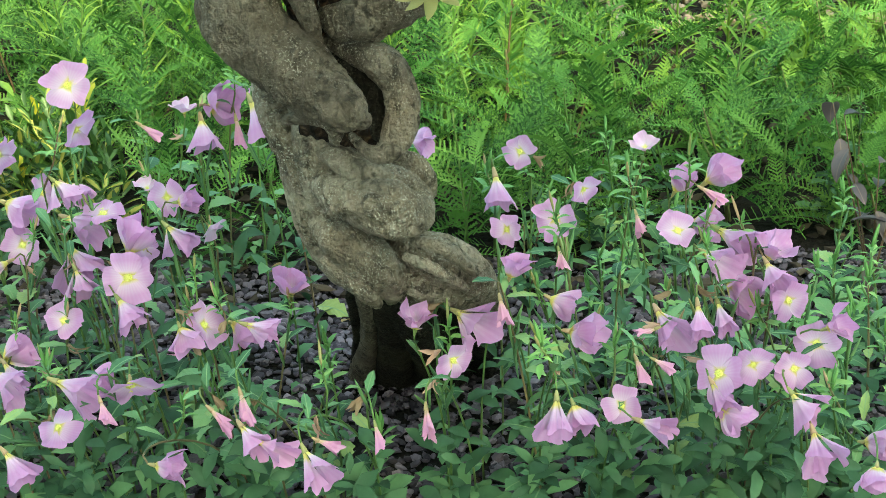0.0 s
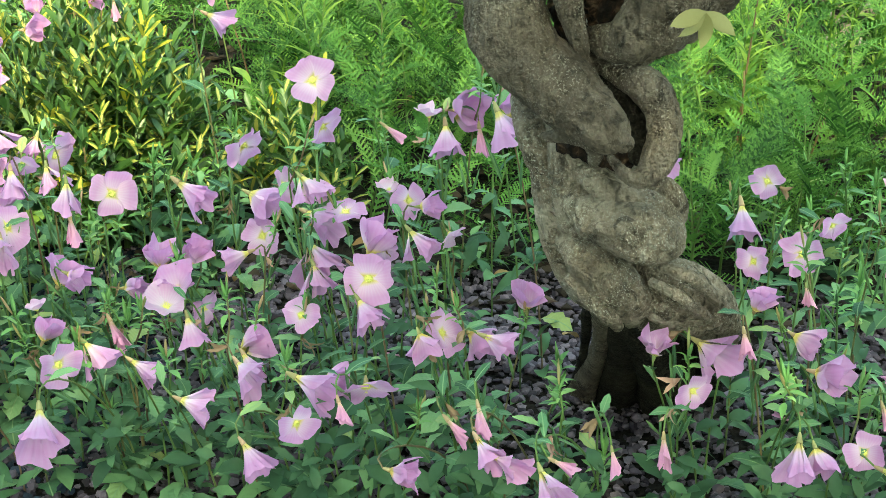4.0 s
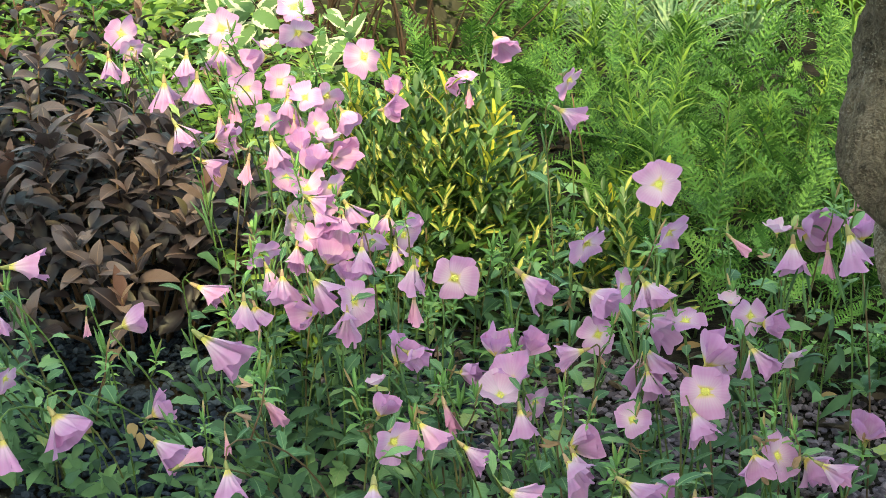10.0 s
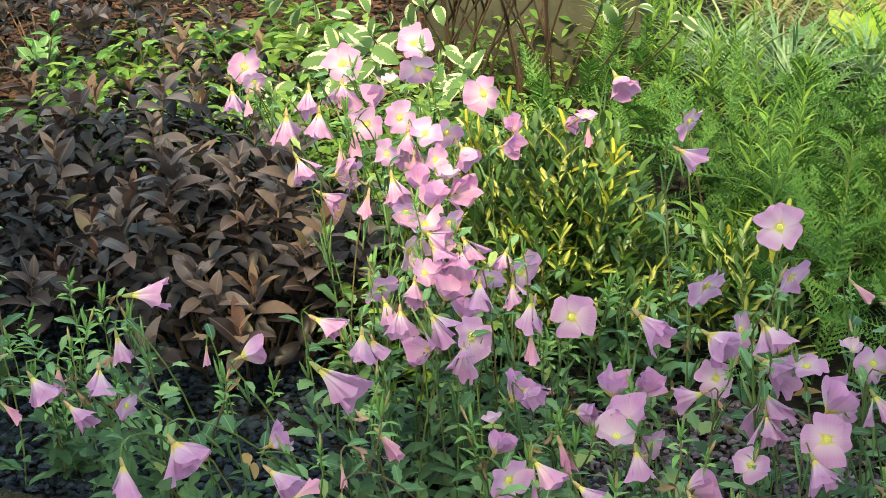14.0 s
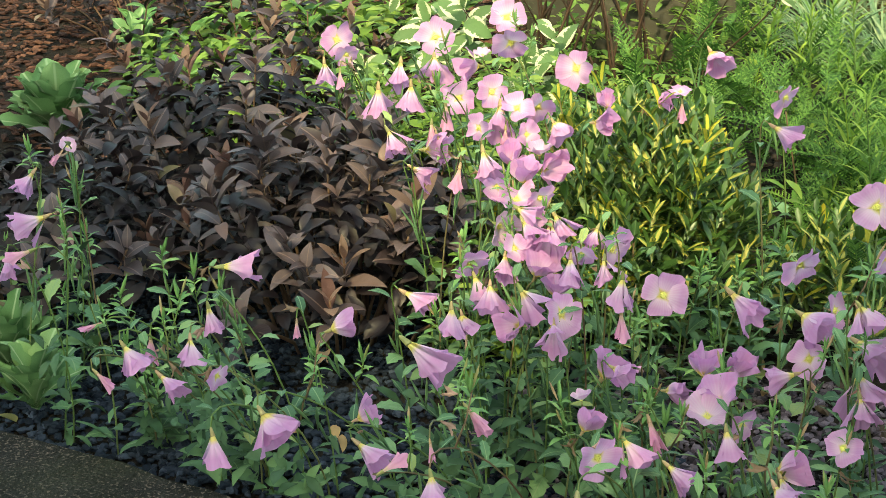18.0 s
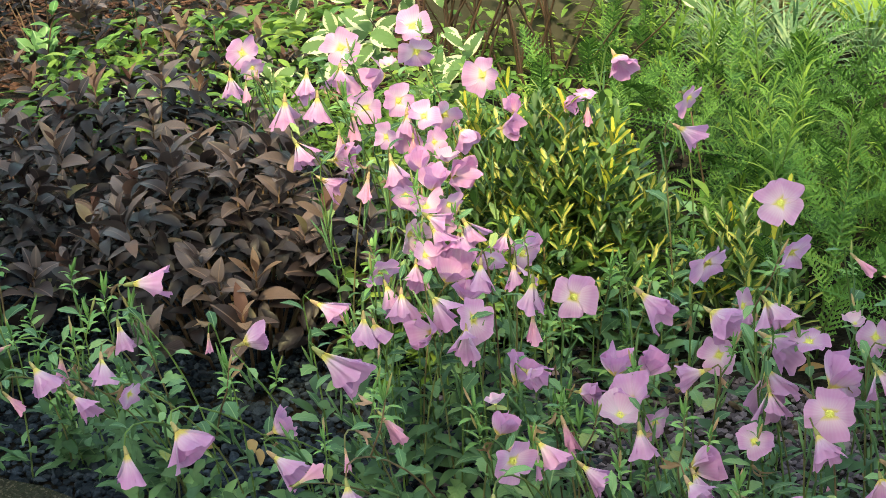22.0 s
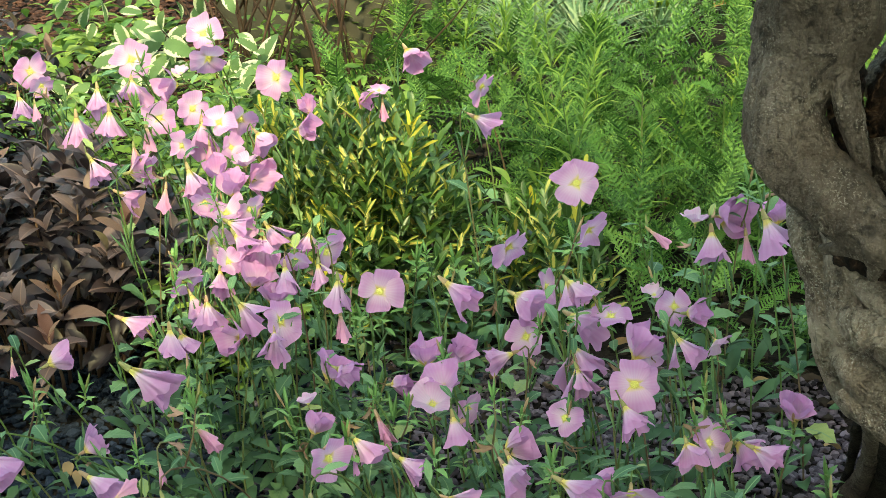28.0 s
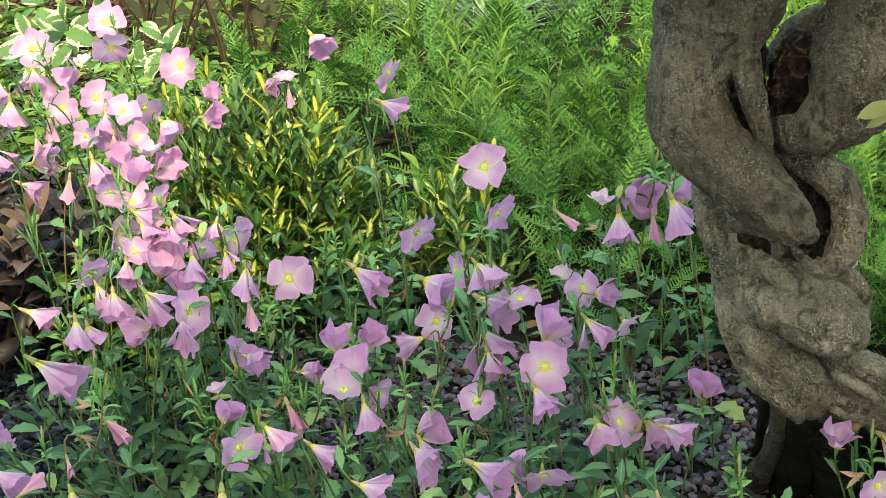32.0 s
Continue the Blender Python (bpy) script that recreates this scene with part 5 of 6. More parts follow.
bmesh.ops.bevel(bm, geom=[e for e in bm.edges if e.is_manifold and e.calc_face_angle() > 0.5], offset=0.012, segments=2, affect="EDGES")
for v in bm.verts:
    v.co += v.co.normalized() * (0.035 * noise.noise(v.co * 4) + 0.010 * noise.noise(v.co * 14))
me = bpy.data.meshes.new("stone_block")
bm.to_mesh(me)
bm.free()
me.materials.append(STONE)
block = tagged(part("stone_block", me, None, pose(-1.60, 3.88, 0.13, 0, 0, 14)), "rough weathered grey stone block behind the dogwood", "stone")


def woolly_rosette(x, y, count, size, seed, label):
    g = random.Random(seed)
    plant = tagged(new("woolly_rosette"), label, "plant", "woolly rosettes")
    plant.matrix_basis = Matrix.Translation((x, y, 0))
    for k in range(count):
        s = k / count
        me = g.choice(WOOLLY_LEAVES)
        m = Matrix.Translation((0, 0, 0.01 + 0.02 * s)) @ leaf_turn(k * 2.4 + g.uniform(-0.2, 0.2), 0.70 + 0.78 * s + g.uniform(-0.2, 0.2), g.uniform(-0.2, 0.2)) @ scaled(size * (1.0 - 0.15 * s) * g.uniform(0.85, 1.15))
        part("leaf", me, plant, m)


def spoon_leaf(g):
    """A broad round-tipped leaf of length 1 along +y, narrowing to its stalk, with a wavy margin."""
    verts, faces, nu, nv = [], [], 6, 11
    curl, ph, width = g.uniform(0.3, 0.9), g.uniform(0, 6), g.uniform(0.34, 0.44)
    for j in range(nv + 1):
        s = j / nv
        w = width / 2 * (math.sqrt(max(0.0, 1 - ((s - 0.64) / 0.365) ** 2)) if s > 0.64 else 0.22 + 0.78 * math.sin(s / 0.64 * math.pi / 2) ** 1.6)
        y = math.sin(curl * s) / curl
        z = -(1 - math.cos(curl * s)) / curl
        for i in range(nu + 1):
            u = 2 * i / nu - 1
            verts.append((w * u, y, z + 0.30 * w * u * u + 0.042 * abs(u) ** 2 * math.sin(19 * s + ph + (2 if u > 0 else 0)) + 0.010 * math.sin(22 * s) * (abs(u) > 0.2)))
    for j in range(nv):
        for i in range(nu):
            a = j * (nu + 1) + i
            faces.append((a, a + 1, a + nu + 2, a + nu + 1))
    return mesh_of("leaf", verts, faces, WOOLLY)


WOOLLY_LEAVES = [spoon_leaf(random.Random(400 + k)) for k in range(6)]
woolly_rosette(-2.30, 2.47, 40, 0.155, 71, "large upright rosette of pale woolly green leaves")
woolly_rosette(-1.48, 1.49, 16, 0.10, 72, "small rosette of broad soft green leaves by the kerb")
woolly_rosette(-1.60, 1.57, 16, 0.11, 73, "rosette of broad soft green leaves by the kerb")
woolly_rosette(-2.02, 2.62, 12, 0.10, 75, "loose light green leafy plant behind the dark shrub")
woolly_rosette(-1.83, 2.78, 12, 0.11, 76, "loose light green leafy plant behind the dark shrub")
woolly_rosette(-2.55, 3.05, 12, 0.12, 77, "loose light green leafy plant on the mulch")
woolly_rosette(-2.05, 2.70, 14, 0.13, 74, "rosette of broad light green leaves behind the dark shrub")


YELLOWISH = leaf_set(3, 0.45, 0.8, YELLOW_GREEN, 47)


def yellow_plant(x, y, count, size, seed):
    g = random.Random(seed)
    plant = tagged(new("yellow_leaved_plant"), "clump of broad yellow-green leaves among the grass", "plant", "yellow-leaved clumps")
    plant.matrix_basis = Matrix.Translation((x, y, 0))
    for k in range(count):
        part("leaf", g.choice(YELLOWISH), plant, Matrix.Translation((0, 0, 0.02)) @ leaf_turn(k * 2.4, g.uniform(0.6, 1.2), g.uniform(-0.3, 0.3)) @ scaled(size * g.uniform(0.8, 1.2)))


yellow_plant(-0.85, 4.20, 9, 0.23, 82)
yellow_plant(-0.98, 4.72, 11, 0.20, 84)
yellow_plant(-0.60, 4.45, 10, 0.18, 85)
yellow_plant(-0.35, 4.75, 13, 0.13, 83)


def purple_plant(x, y):
    g = random.Random(81)
    plant = tagged(new("purple_leaved_plant"), "straggly plant with dusky purple pointed leaves and brown stem", "plant")
    plant.matrix_basis = Matrix.Translation((x, y, 0))
    for k in range(4):
        tip = Vector((g.uniform(-0.08, 0.08), g.uniform(-0.06, 0.06), g.uniform(0.12, 0.30)))
        pts = bezier(Vector((0, 0, 0)), Vector((0, 0, 0.1)), tip * 0.7, tip, 6)
        v, f = tube(pts, [0.0019 - 0.0002 * i for i in range(7)], 5)
        part("stem", mesh_of("stem", v, f, TWIG), plant)
        for j in range(5):
            p = pts[2 + j % 5] if j < 4 else pts[6]
            part("leaf", g.choice(DARK_LEAVES), plant, Matrix.Translation(p) @ leaf_turn(g.uniform(0, 6.28), g.uniform(-0.9, 0.2), g.uniform(-0.4, 0.4)) @ scaled(g.uniform(0.03, 0.05)))


purple_plant(0.50, 1.91)
purple_plant(0.60, 1.87)

OVAL = leaf_set(5, 0.42, 0.7, leaf_material("smooth_green_leaf", [(0.0, (0.075, 0.18, 0.06)), (0.6, (0.13, 0.28, 0.08)), (1.0, (0.22, 0.38, 0.11))], 0.5, 0.25, vein=(0.24, 0.38, 0.16)), 48, 0.3, 1.1, 0.05, 8)


def paired_plant(x, y, h, pairs, size, seed):
    """An upright dark stem with crossed pairs of smooth oval leaves."""
    g = random.Random(seed)
    plant = tagged(new("paired_leaf_plant"), "upright plant with a dark stem and pairs of oval green leaves", "plant", "upright plants on the mulch")
    plant.matrix_basis = Matrix.Translation((x, y, ground_height(x, y)))
    top = Vector((g.uniform(-0.03, 0.03), g.uniform(-0.03, 0.03), h))
    pts = bezier(Vector((0, 0, 0)), Vector((0, 0, h * 0.4)), top * 0.8, top, 6)
    v, f = tube(pts, [0.0028 - 0.0002 * i for i in range(7)], 5)
    part("stem", mesh_of("stem", v, f, TWIG), plant, label="dark red-brown stem")
    turn = g.uniform(0, 6.28)
    for j in range(pairs):
        s = 0.25 + 0.75 * (j + 0.5) / pairs
        p = pts[int(s * 6)].lerp(pts[min(int(s * 6) + 1, 6)], s * 6 % 1)
        turn += math.pi / 2
        for half in (0, math.pi):
            part("leaf", g.choice(OVAL), plant, Matrix.Translation(p) @ leaf_turn(turn + half + g.uniform(-0.3, 0.3), 0.2 + 0.7 * s + g.uniform(-0.2, 0.2), g.uniform(-0.3, 0.3)) @ scaled(size * (1.15 - 0.5 * s) * g.uniform(0.85, 1.15)))


for k, (x, y, h, pairs) in enumerate(((-2.50, 2.98, 0.20, 4), (-2.62, 3.10, 0.12, 3), (-2.36, 3.16, 0.18, 4), (-2.28, 2.92, 0.14, 3), (-2.05, 3.02, 0.20, 4), (-1.90, 2.86, 0.16, 3), (-2.14, 2.66, 0.13, 3), (-1.84, 3.16, 0.22, 4))):
    paired_plant(x, y, h, pairs, 0.078, 500 + k)

GREY_GRASS = leaf_material("grey_green_blade", [(0.0, (0.10, 0.19, 0.09)), (0.6, (0.18, 0.29, 0.15)), (1.0, (0.36, 0.42, 0.24))], 0.5, 0.25, joined=True)


STRAW = leaf_material("dry_straw", [(0.0, (0.16, 0.12, 0.06)), (0.6, (0.34, 0.28, 0.15)), (1.0, (0.50, 0.44, 0.27))], 0.7, 0.2, joined=True)


def grass_tuft(x, y, blades, seed, blades_of=GREY_GRASS):
    g = random.Random(seed)
    vs, fs = [], []
    for k in range(blades):
        moved(blade(g.uniform(0.20, 0.36), 0.0075, 6, 0.3, g.uniform(0.8, 1.9), 0, 0.6), Matrix.Translation((g.uniform(-0.03, 0.03), g.uniform(-0.03, 0.03), 0)) @ leaf_turn(g.uniform(0, 6.28), g.uniform(0.8, 1.4)), vs, fs)
    straw = blades_of == STRAW
    tuft = tagged(part("grass_tuft", mesh_of("grass_tuft", vs, fs, blades_of)), "dry straw-coloured tuft of grass" if straw else "arching tuft of narrow grey-green grass blades", "grass", "grass tufts")
    tuft.matrix_basis = Matrix.Translation((x, y, ground_height(x, y)))


for k, (x, y) in enumerate(((-1.10, 3.80), (-1.00, 3.95), (-0.92, 3.72), (-1.18, 4.05), (-0.80, 4.02))):
    grass_tuft(x, y, 90, 520 + k)
for k, (x, y) in enumerate(((-1.15, 4.42), (-1.22, 4.62), (-1.00, 4.38), (-0.93, 4.55))):
    grass_tuft(x, y, 60, 540 + k, STRAW)

# ---------------------------------------------------------------- feathery green plants behind
def frond(g, length, pairs):
    """A finely divided leaf along +y."""
    vs, fs = [], []
    curl = g.uniform(0.5, 1.1)
    at = lambda s: Vector((0, length * math.sin(curl * s) / curl, -length * (1 - math.cos(curl * s)) / curl))
    for i in range(6):
        a, b = at(i / 6), at((i + 1) / 6)
        n = len(vs)
        vs += [a + Vector((-0.0010, 0, 0)), a + Vector((0.0010, 0, 0)), b + Vector((0.0008, 0, 0)), b + Vector((-0.0008, 0, 0))]
        fs.append((n, n + 1, n + 2, n + 3))
    for k in range(pairs):
        s = 0.10 + 0.90 * k / pairs
        c = at(s)
        reach = length * 0.125 * math.sin(math.pi * (0.12 + 0.86 * s)) ** 0.8
        for side in (-1, 1):
            d = Vector((side * 0.85, 0.45 + 0.35 * s + g.uniform(-0.1, 0.1), g.uniform(0.0, 0.3))).normalized()
            e = c + d * reach * g.uniform(0.85, 1.1)
            w = Vector((-d.y, d.x, 0)) * 0.0019
            n = len(vs)
            vs += [c - w, c + w, e + w * 0.4, e - w * 0.4]
            fs.append((n, n + 1, n + 2, n + 3))
            for j in range(3):
                p = c.lerp(e, 0.30 + 0.28 * j)
                for q2 in (-1, 1):
                    t2 = (d + Vector((-d.y, d.x, 0)) * q2 * 0.9 + Vector((0, 0, 0.2))).normalized() * reach * 0.27
                    n = len(vs)
                    vs += [p - d * 0.0026, p + d * 0.0026, p + t2]
                    fs.append((n, n + 1, n + 2))
    return vs, fs


G = random.Random(91)
FROND_RAW = [frond(G, 0.16, 17) for k in range(4)]
FRONDS = [mesh_of("frond", v, f, YARROW) for v, f in FROND_RAW]


def yarrow(x, y, h, fronds, g):
    plant = tagged(new("yarrow_plant"), "leafy yarrow with fine feathery bright green fronds", "plant", "yarrow plants behind the flowers")
    plant.matrix_basis = Matrix.Translation((x, y, ground_height(x, y)))
    tip = Vector((g.uniform(-0.05, 0.05), g.uniform(-0.06, 0.03), h))
    pts = bezier(Vector((0, 0, 0)), Vector((0, 0, h * 0.4)), tip * 0.8, tip, 5)
    v, f = tube(pts, [0.0022 - 0.0002 * i for i in range(6)], 4)
    part("stem", mesh_of("stem", v, f, STEM), plant)
    turn = g.uniform(0, 6.28)
    for k in range(fronds):
        s = 0.05 + 0.95 * k / fronds
        i = s * 5
        p = pts[int(i)].lerp(pts[min(int(i) + 1, 5)], i % 1)
        turn += 2.4
        part("frond", g.choice(FRONDS), plant, Matrix.Translation(p) @ leaf_turn(turn, g.uniform(0.2, 0.9) + 0.3 * s, g.uniform(-0.4, 0.4)) @ scaled(g.uniform(0.65, 1.15) * (1.1 - 0.4 * s)))
    return plant


def slim_herb(g, h):
    """A tall upright stem set with slim leaves, thick towards its tip: stem, leaves."""
    lean = Vector((g.uniform(-0.05, 0.05), g.uniform(-0.05, 0.05), h))
    pts = bezier(Vector((0, 0, 0)), Vector((0, 0, h * 0.4)), lean * 0.75, lean, 8)
    stem = tube(pts, [0.0026 - 0.00022 * i for i in range(9)], 4)
    vs, fs = [], []
    turn = 0
    n = int(h * 165)
    for k in range(n):
        s = 0.12 + 0.88 * k / n
        i = s * 8
        p = pts[min(int(i), 7)].lerp(pts[min(int(i) + 1, 8)], i % 1)
        turn += 2.4
        ln = 0.060 * (1.1 - 0.75 * s ** 3) * g.uniform(0.8, 1.2)
        moved(blade(ln, ln * 0.115, 3, 0.2, g.uniform(0.3, 1.0), 0, 0.8), Matrix.Translation(p) @ leaf_turn(turn, g.uniform(0.3, 0.8) + 0.4 * s), vs, fs)
    return stem, (vs, fs)


HERBS = []
for k in range(5):
    stem, leaves = slim_herb(G, G.uniform(0.28, 0.44))
    herb = tagged(new("slim_leaved_herb"), "upright herb with many slim bright green leaves", "plant", "slim-leaved herbs behind the flowers")
    part("stem", mesh_of("stem", *stem, STEM), herb)
    part("foliage", mesh_of("foliage", *leaves, HERB), herb)
    herb.matrix_basis = pose(0.1 + 0.17 * k, 2.75 + 0.13 * (k % 3), 0, 0, 0, 40 * k)
    HERBS.append(herb)


def free_back(x, y):
    """Where the feathery plants grow."""
    if (x + 0.90) ** 2 / 0.09 + (y - 2.16) ** 2 / 0.07 < 1 or y < (2.04 if x > -0.1 else 2.20) + 0.12 * math.sin(x * 5):
        return False
    if 0.34 < x < 0.50 and 2.8 < y < 3.3:
        return False
    if y < 2.5:
        return x > -0.66
    if -1.25 < x < -0.72 and 3.45 < y < 4.15:
        return False
    return x > -0.72 - 0.55 * (y - 2.5) and not (x < -1.32 and 3.4 < y < 4.3)


def clearing(x, y):
    """The thinner strip in front of the straw and the broad leaves at the back."""
    return 2.95 < y < 5.0 and -0.275 < x / y < -0.155 and noise.noise(Vector((x * 9, y * 9, 3))) > -0.22


for k in range(76):
    while True:
        x, y = G.uniform(-0.8, 0.95), 2.05 + 0.95 * G.random() ** 1.4
        if free_back(x, y):
            break
    yarrow(x, y, G.uniform(0.08, 0.26), G.randint(7, 9), G)
for k in range(16):
    yarrow(G.uniform(0.08, 0.80), G.uniform(2.10, 2.60), G.uniform(0.06, 0.2), G.randint(7, 9), G)
for k in range(98):
    while True:
        x, y = G.uniform(-1.0, 1.3), G.uniform(2.3, 3.9)
        if free_back(x, y):
            break
    herb, m = G.choice(HERBS), Matrix.Translation((x, y, 0)) @ Matrix.Rotation(G.uniform(0, 6.28), 4, "Z") @ Matrix.Rotation(G.uniform(-0.12, 0.12), 4, "X")
    if not clearing(x, y):
        copy_thing(herb, m)

for x, y in ((-1.30, 3.52), (-1.22, 3.62), (-1.33, 3.66), (-1.16, 3.48), (-1.26, 3.40), (-1.36, 3.57)):
    copy_thing(G.choice(HERBS), Matrix.Translation((x, y, 0)) @ Matrix.Rotation(G.uniform(0, 6.28), 4, "Z"))

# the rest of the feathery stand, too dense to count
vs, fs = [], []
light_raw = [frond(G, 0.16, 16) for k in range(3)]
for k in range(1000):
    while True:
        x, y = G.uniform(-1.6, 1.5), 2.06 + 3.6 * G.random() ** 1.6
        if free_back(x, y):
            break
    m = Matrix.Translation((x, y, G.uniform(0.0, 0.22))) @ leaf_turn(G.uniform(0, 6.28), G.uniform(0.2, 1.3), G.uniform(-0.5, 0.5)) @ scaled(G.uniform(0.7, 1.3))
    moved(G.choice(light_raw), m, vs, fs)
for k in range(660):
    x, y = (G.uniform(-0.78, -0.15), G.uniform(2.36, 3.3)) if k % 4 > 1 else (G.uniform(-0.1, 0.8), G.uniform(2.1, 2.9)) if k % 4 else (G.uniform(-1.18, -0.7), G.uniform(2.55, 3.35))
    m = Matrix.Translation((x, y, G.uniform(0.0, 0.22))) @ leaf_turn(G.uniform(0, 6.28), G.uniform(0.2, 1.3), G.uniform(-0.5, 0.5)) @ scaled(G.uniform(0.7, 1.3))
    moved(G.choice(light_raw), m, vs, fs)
tagged(part("feathery_undergrowth", mesh_of("feathery_undergrowth", vs, fs, YARROW_SHADED)), "dense mass of feathery green foliage, darkened as if shaded", "plants", kind="stuff")
vs, fs = [], []
for k in range(1500):
    x, y = G.uniform(-2.2, 2.2), G.uniform(4.3, 7.0)
    if (x < -1.38 and y < 4.4) or (clearing(x, y) and k % 4):
        continue
    moved(blade(G.uniform(0.15, 0.32), 0.012, 4, 0.2, G.uniform(0.4, 1.4), 0, 0.6), Matrix.Translation((x, y, 0)) @ leaf_turn(G.uniform(0, 6.28), G.uniform(0.8, 1.4)), vs, fs)
tagged(part("far_grass", mesh_of("far_grass", vs, fs, HERB)), "tall loose green grass at the back of the bed", "grass", kind="stuff")

vs, fs = [], []
herb_raw = [slim_herb(G, G.uniform(0.25, 0.42)) for k in range(4)]
for k in range(230):
    while True:
        x, y = G.uniform(-1.6, 1.5), G.uniform(2.5, 5.2)
        if free_back(x, y):
            break
    m = Matrix.Translation((x, y, 0)) @ Matrix.Rotation(G.uniform(0, 6.28), 4, "Z") @ Matrix.Rotation(G.uniform(-0.15, 0.15), 4, "X")
    stem, leaves = G.choice(herb_raw)
    if clearing(x, y):
        continue
    moved(leaves, m, vs, fs)
    moved(stem, m, vs, fs)
tagged(part("herb_stand", mesh_of("herb_stand", vs, fs, HERB)), "close stand of slim bright green herbs", "plants", kind="stuff")

# low bright leaves round the sunlit flowers and along the back
vs, fs = [], []
raws = [blade(1.0, G.uniform(0.22, 0.45), 5, 0.25, G.uniform(0.4, 1.3), 0.06, 1.0, 0.12, 0.1, G) for k in range(6)]
for k in range(640):
    while True:
        x, y = G.uniform(-2.6, -0.72), G.uniform(2.2, 3.7)
        if x > (-2.45 if y > 2.6 else -1.32) and not ((x + 0.9) ** 2 / 0.06 + (y - 2.16) ** 2 / 0.045 < 1) and not (x > -1.22 and y > 2.42) and noise.noise(Vector((x * 4, y * 4, 8))) > -0.15:
            break
    h = G.uniform(0.05, 0.20)
    if x < -1.75 and G.random() < 0.6:
        continue
    big = 1.75 if x < -1.75 else 1.0
    for j in range(G.randint(6, 10)):
        s = G.random()
        m = Matrix.Translation((x + G.uniform(-0.02, 0.02), y + G.uniform(-0.02, 0.02), h * s + 0.01)) @ leaf_turn(G.uniform(0, 6.28), G.uniform(0.0, 0.9), G.uniform(-0.4, 0.4)) @ scaled(G.uniform(0.02, 0.05) * big)
        moved(G.choice(raws), m, vs, fs)
for k in range(380):
    while True:
        x, y = G.uniform(-1.62, -0.78), G.uniform(1.86, 2.85)
        if (x + 1.30) ** 2 + (y - 1.95) ** 2 > 0.055 and (y > 2.35 or x > -1.22) and x < -0.98 + 0.3 * max(0.0, 2.25 - y) and not ((x + 0.9) ** 2 / 0.05 + (y - 2.16) ** 2 / 0.036 < 1):
            break
    h = G.uniform(0.08, 0.27)
    for j in range(G.randint(8, 12)):
        s = G.random()
        m = Matrix.Translation((x + G.uniform(-0.02, 0.02), y + G.uniform(-0.02, 0.02), h * s + 0.01)) @ leaf_turn(G.uniform(0, 6.28), G.uniform(0.0, 0.9), G.uniform(-0.4, 0.4)) @ scaled(G.uniform(0.02, 0.046))
        moved(G.choice(raws), m, vs, fs)
tagged(part("low_green_leaves", mesh_of("low_green_leaves", vs, fs, BRIGHT)), "low mass of small bright green leaves", "plants", kind="stuff")

# the tree's two yellowing leaves that hang in front of its trunk
YELLOW_LEAVES = leaf_set(2, 0.40, 0.6, YELLOW_LEAF, 37)
for k, (a, b) in enumerate(((-0.9, 0.0), (-0.1, 0.5), (0.6, 1.0), (1.1, 0.2))):
    part("leaf", YELLOW_LEAVES[k % 2], tree, tree.matrix_basis.inverted() @ Matrix.Translation((0.006, 1.337, 0.610)) @ Matrix.Rotation(a, 4, "Y") @ Matrix.Rotation(-1.35, 4, "X") @ Matrix.Rotation(b, 4, "Y") @ scaled(0.032), "yellowing leaf")

# ---------------------------------------------------------------- unseen crowns, added to shade the bed
def crown_mesh(name, count, seed, place, size=0.10):
    g = random.Random(seed)
    vs, fs = [], []
    for k in range(count):
        p = place(g)
        m = Matrix.Translation(p) @ Matrix.Rotation(g.uniform(0, 6.28), 4, "Z") @ Matrix.Rotation(g.uniform(-0.7, 0.7), 4, "X") @ Matrix.Rotation(g.uniform(-0.7, 0.7), 4, "Y") @ scaled(size * g.uniform(0.7, 1.3))
        n = len(vs)
        vs += [m @ Vector(c) for c in ((0, 0, 0), (0.3, 0.45, 0.05), (0, 1, -0.05), (-0.3, 0.45, 0.05))]
        fs += [(n, n + 1, n + 2, n + 3)]
    return mesh_of(name, vs, fs, CROWN)


def clumped(g, centre, rx, ry, rz, clumps, loose=0.16):
    c = clumps[g.randrange(len(clumps))]
    return Vector(centre) + Vector((c[0] * rx, c[1] * ry, c[2] * rz)) + Vector((g.gauss(0, loose), g.gauss(0, loose), g.gauss(0, loose * 0.6)))


def clump_list(seed, n):
    g = random.Random(seed)
    out = []
    while len(out) < n:
        c = (g.uniform(-1, 1), g.uniform(-1, 1), g.uniform(-1, 1))
        if c[0] ** 2 + c[1] ** 2 + c[2] ** 2 < 1:
            out.append(c)
    return out


# leaves above the view, added where their shade is wanted on trunk and herbs
base = tree.matrix_basis.inverted()
clumps = clump_list(3, 14)
me = crown_mesh("crown", 600, 4, lambda g: clumped(g, (0.82, 1.8, 2.45), 0.42, 0.6, 0.3, clumps), 0.08)
part("crown", me, tree, base, "unseen loose green leaves placed for their shade")
near = clump_list(5, 8)
me = crown_mesh("crown", 110, 6, lambda g: clumped(g, (-0.02, 1.3, 1.55), 0.32, 0.28, 0.12, near), 0.08)
part("crown", me, tree, base, "unseen leafy sprays added to shade the trunk")
me = crown_mesh("crown", 400, 8, lambda g: clumped(g, (-0.03, 1.34, 0.95), 0.18, 0.10, 0.02, near, 0.06), 0.055)
part("crown", me, tree, base, "unseen leafy sprays added to shade the trunk")
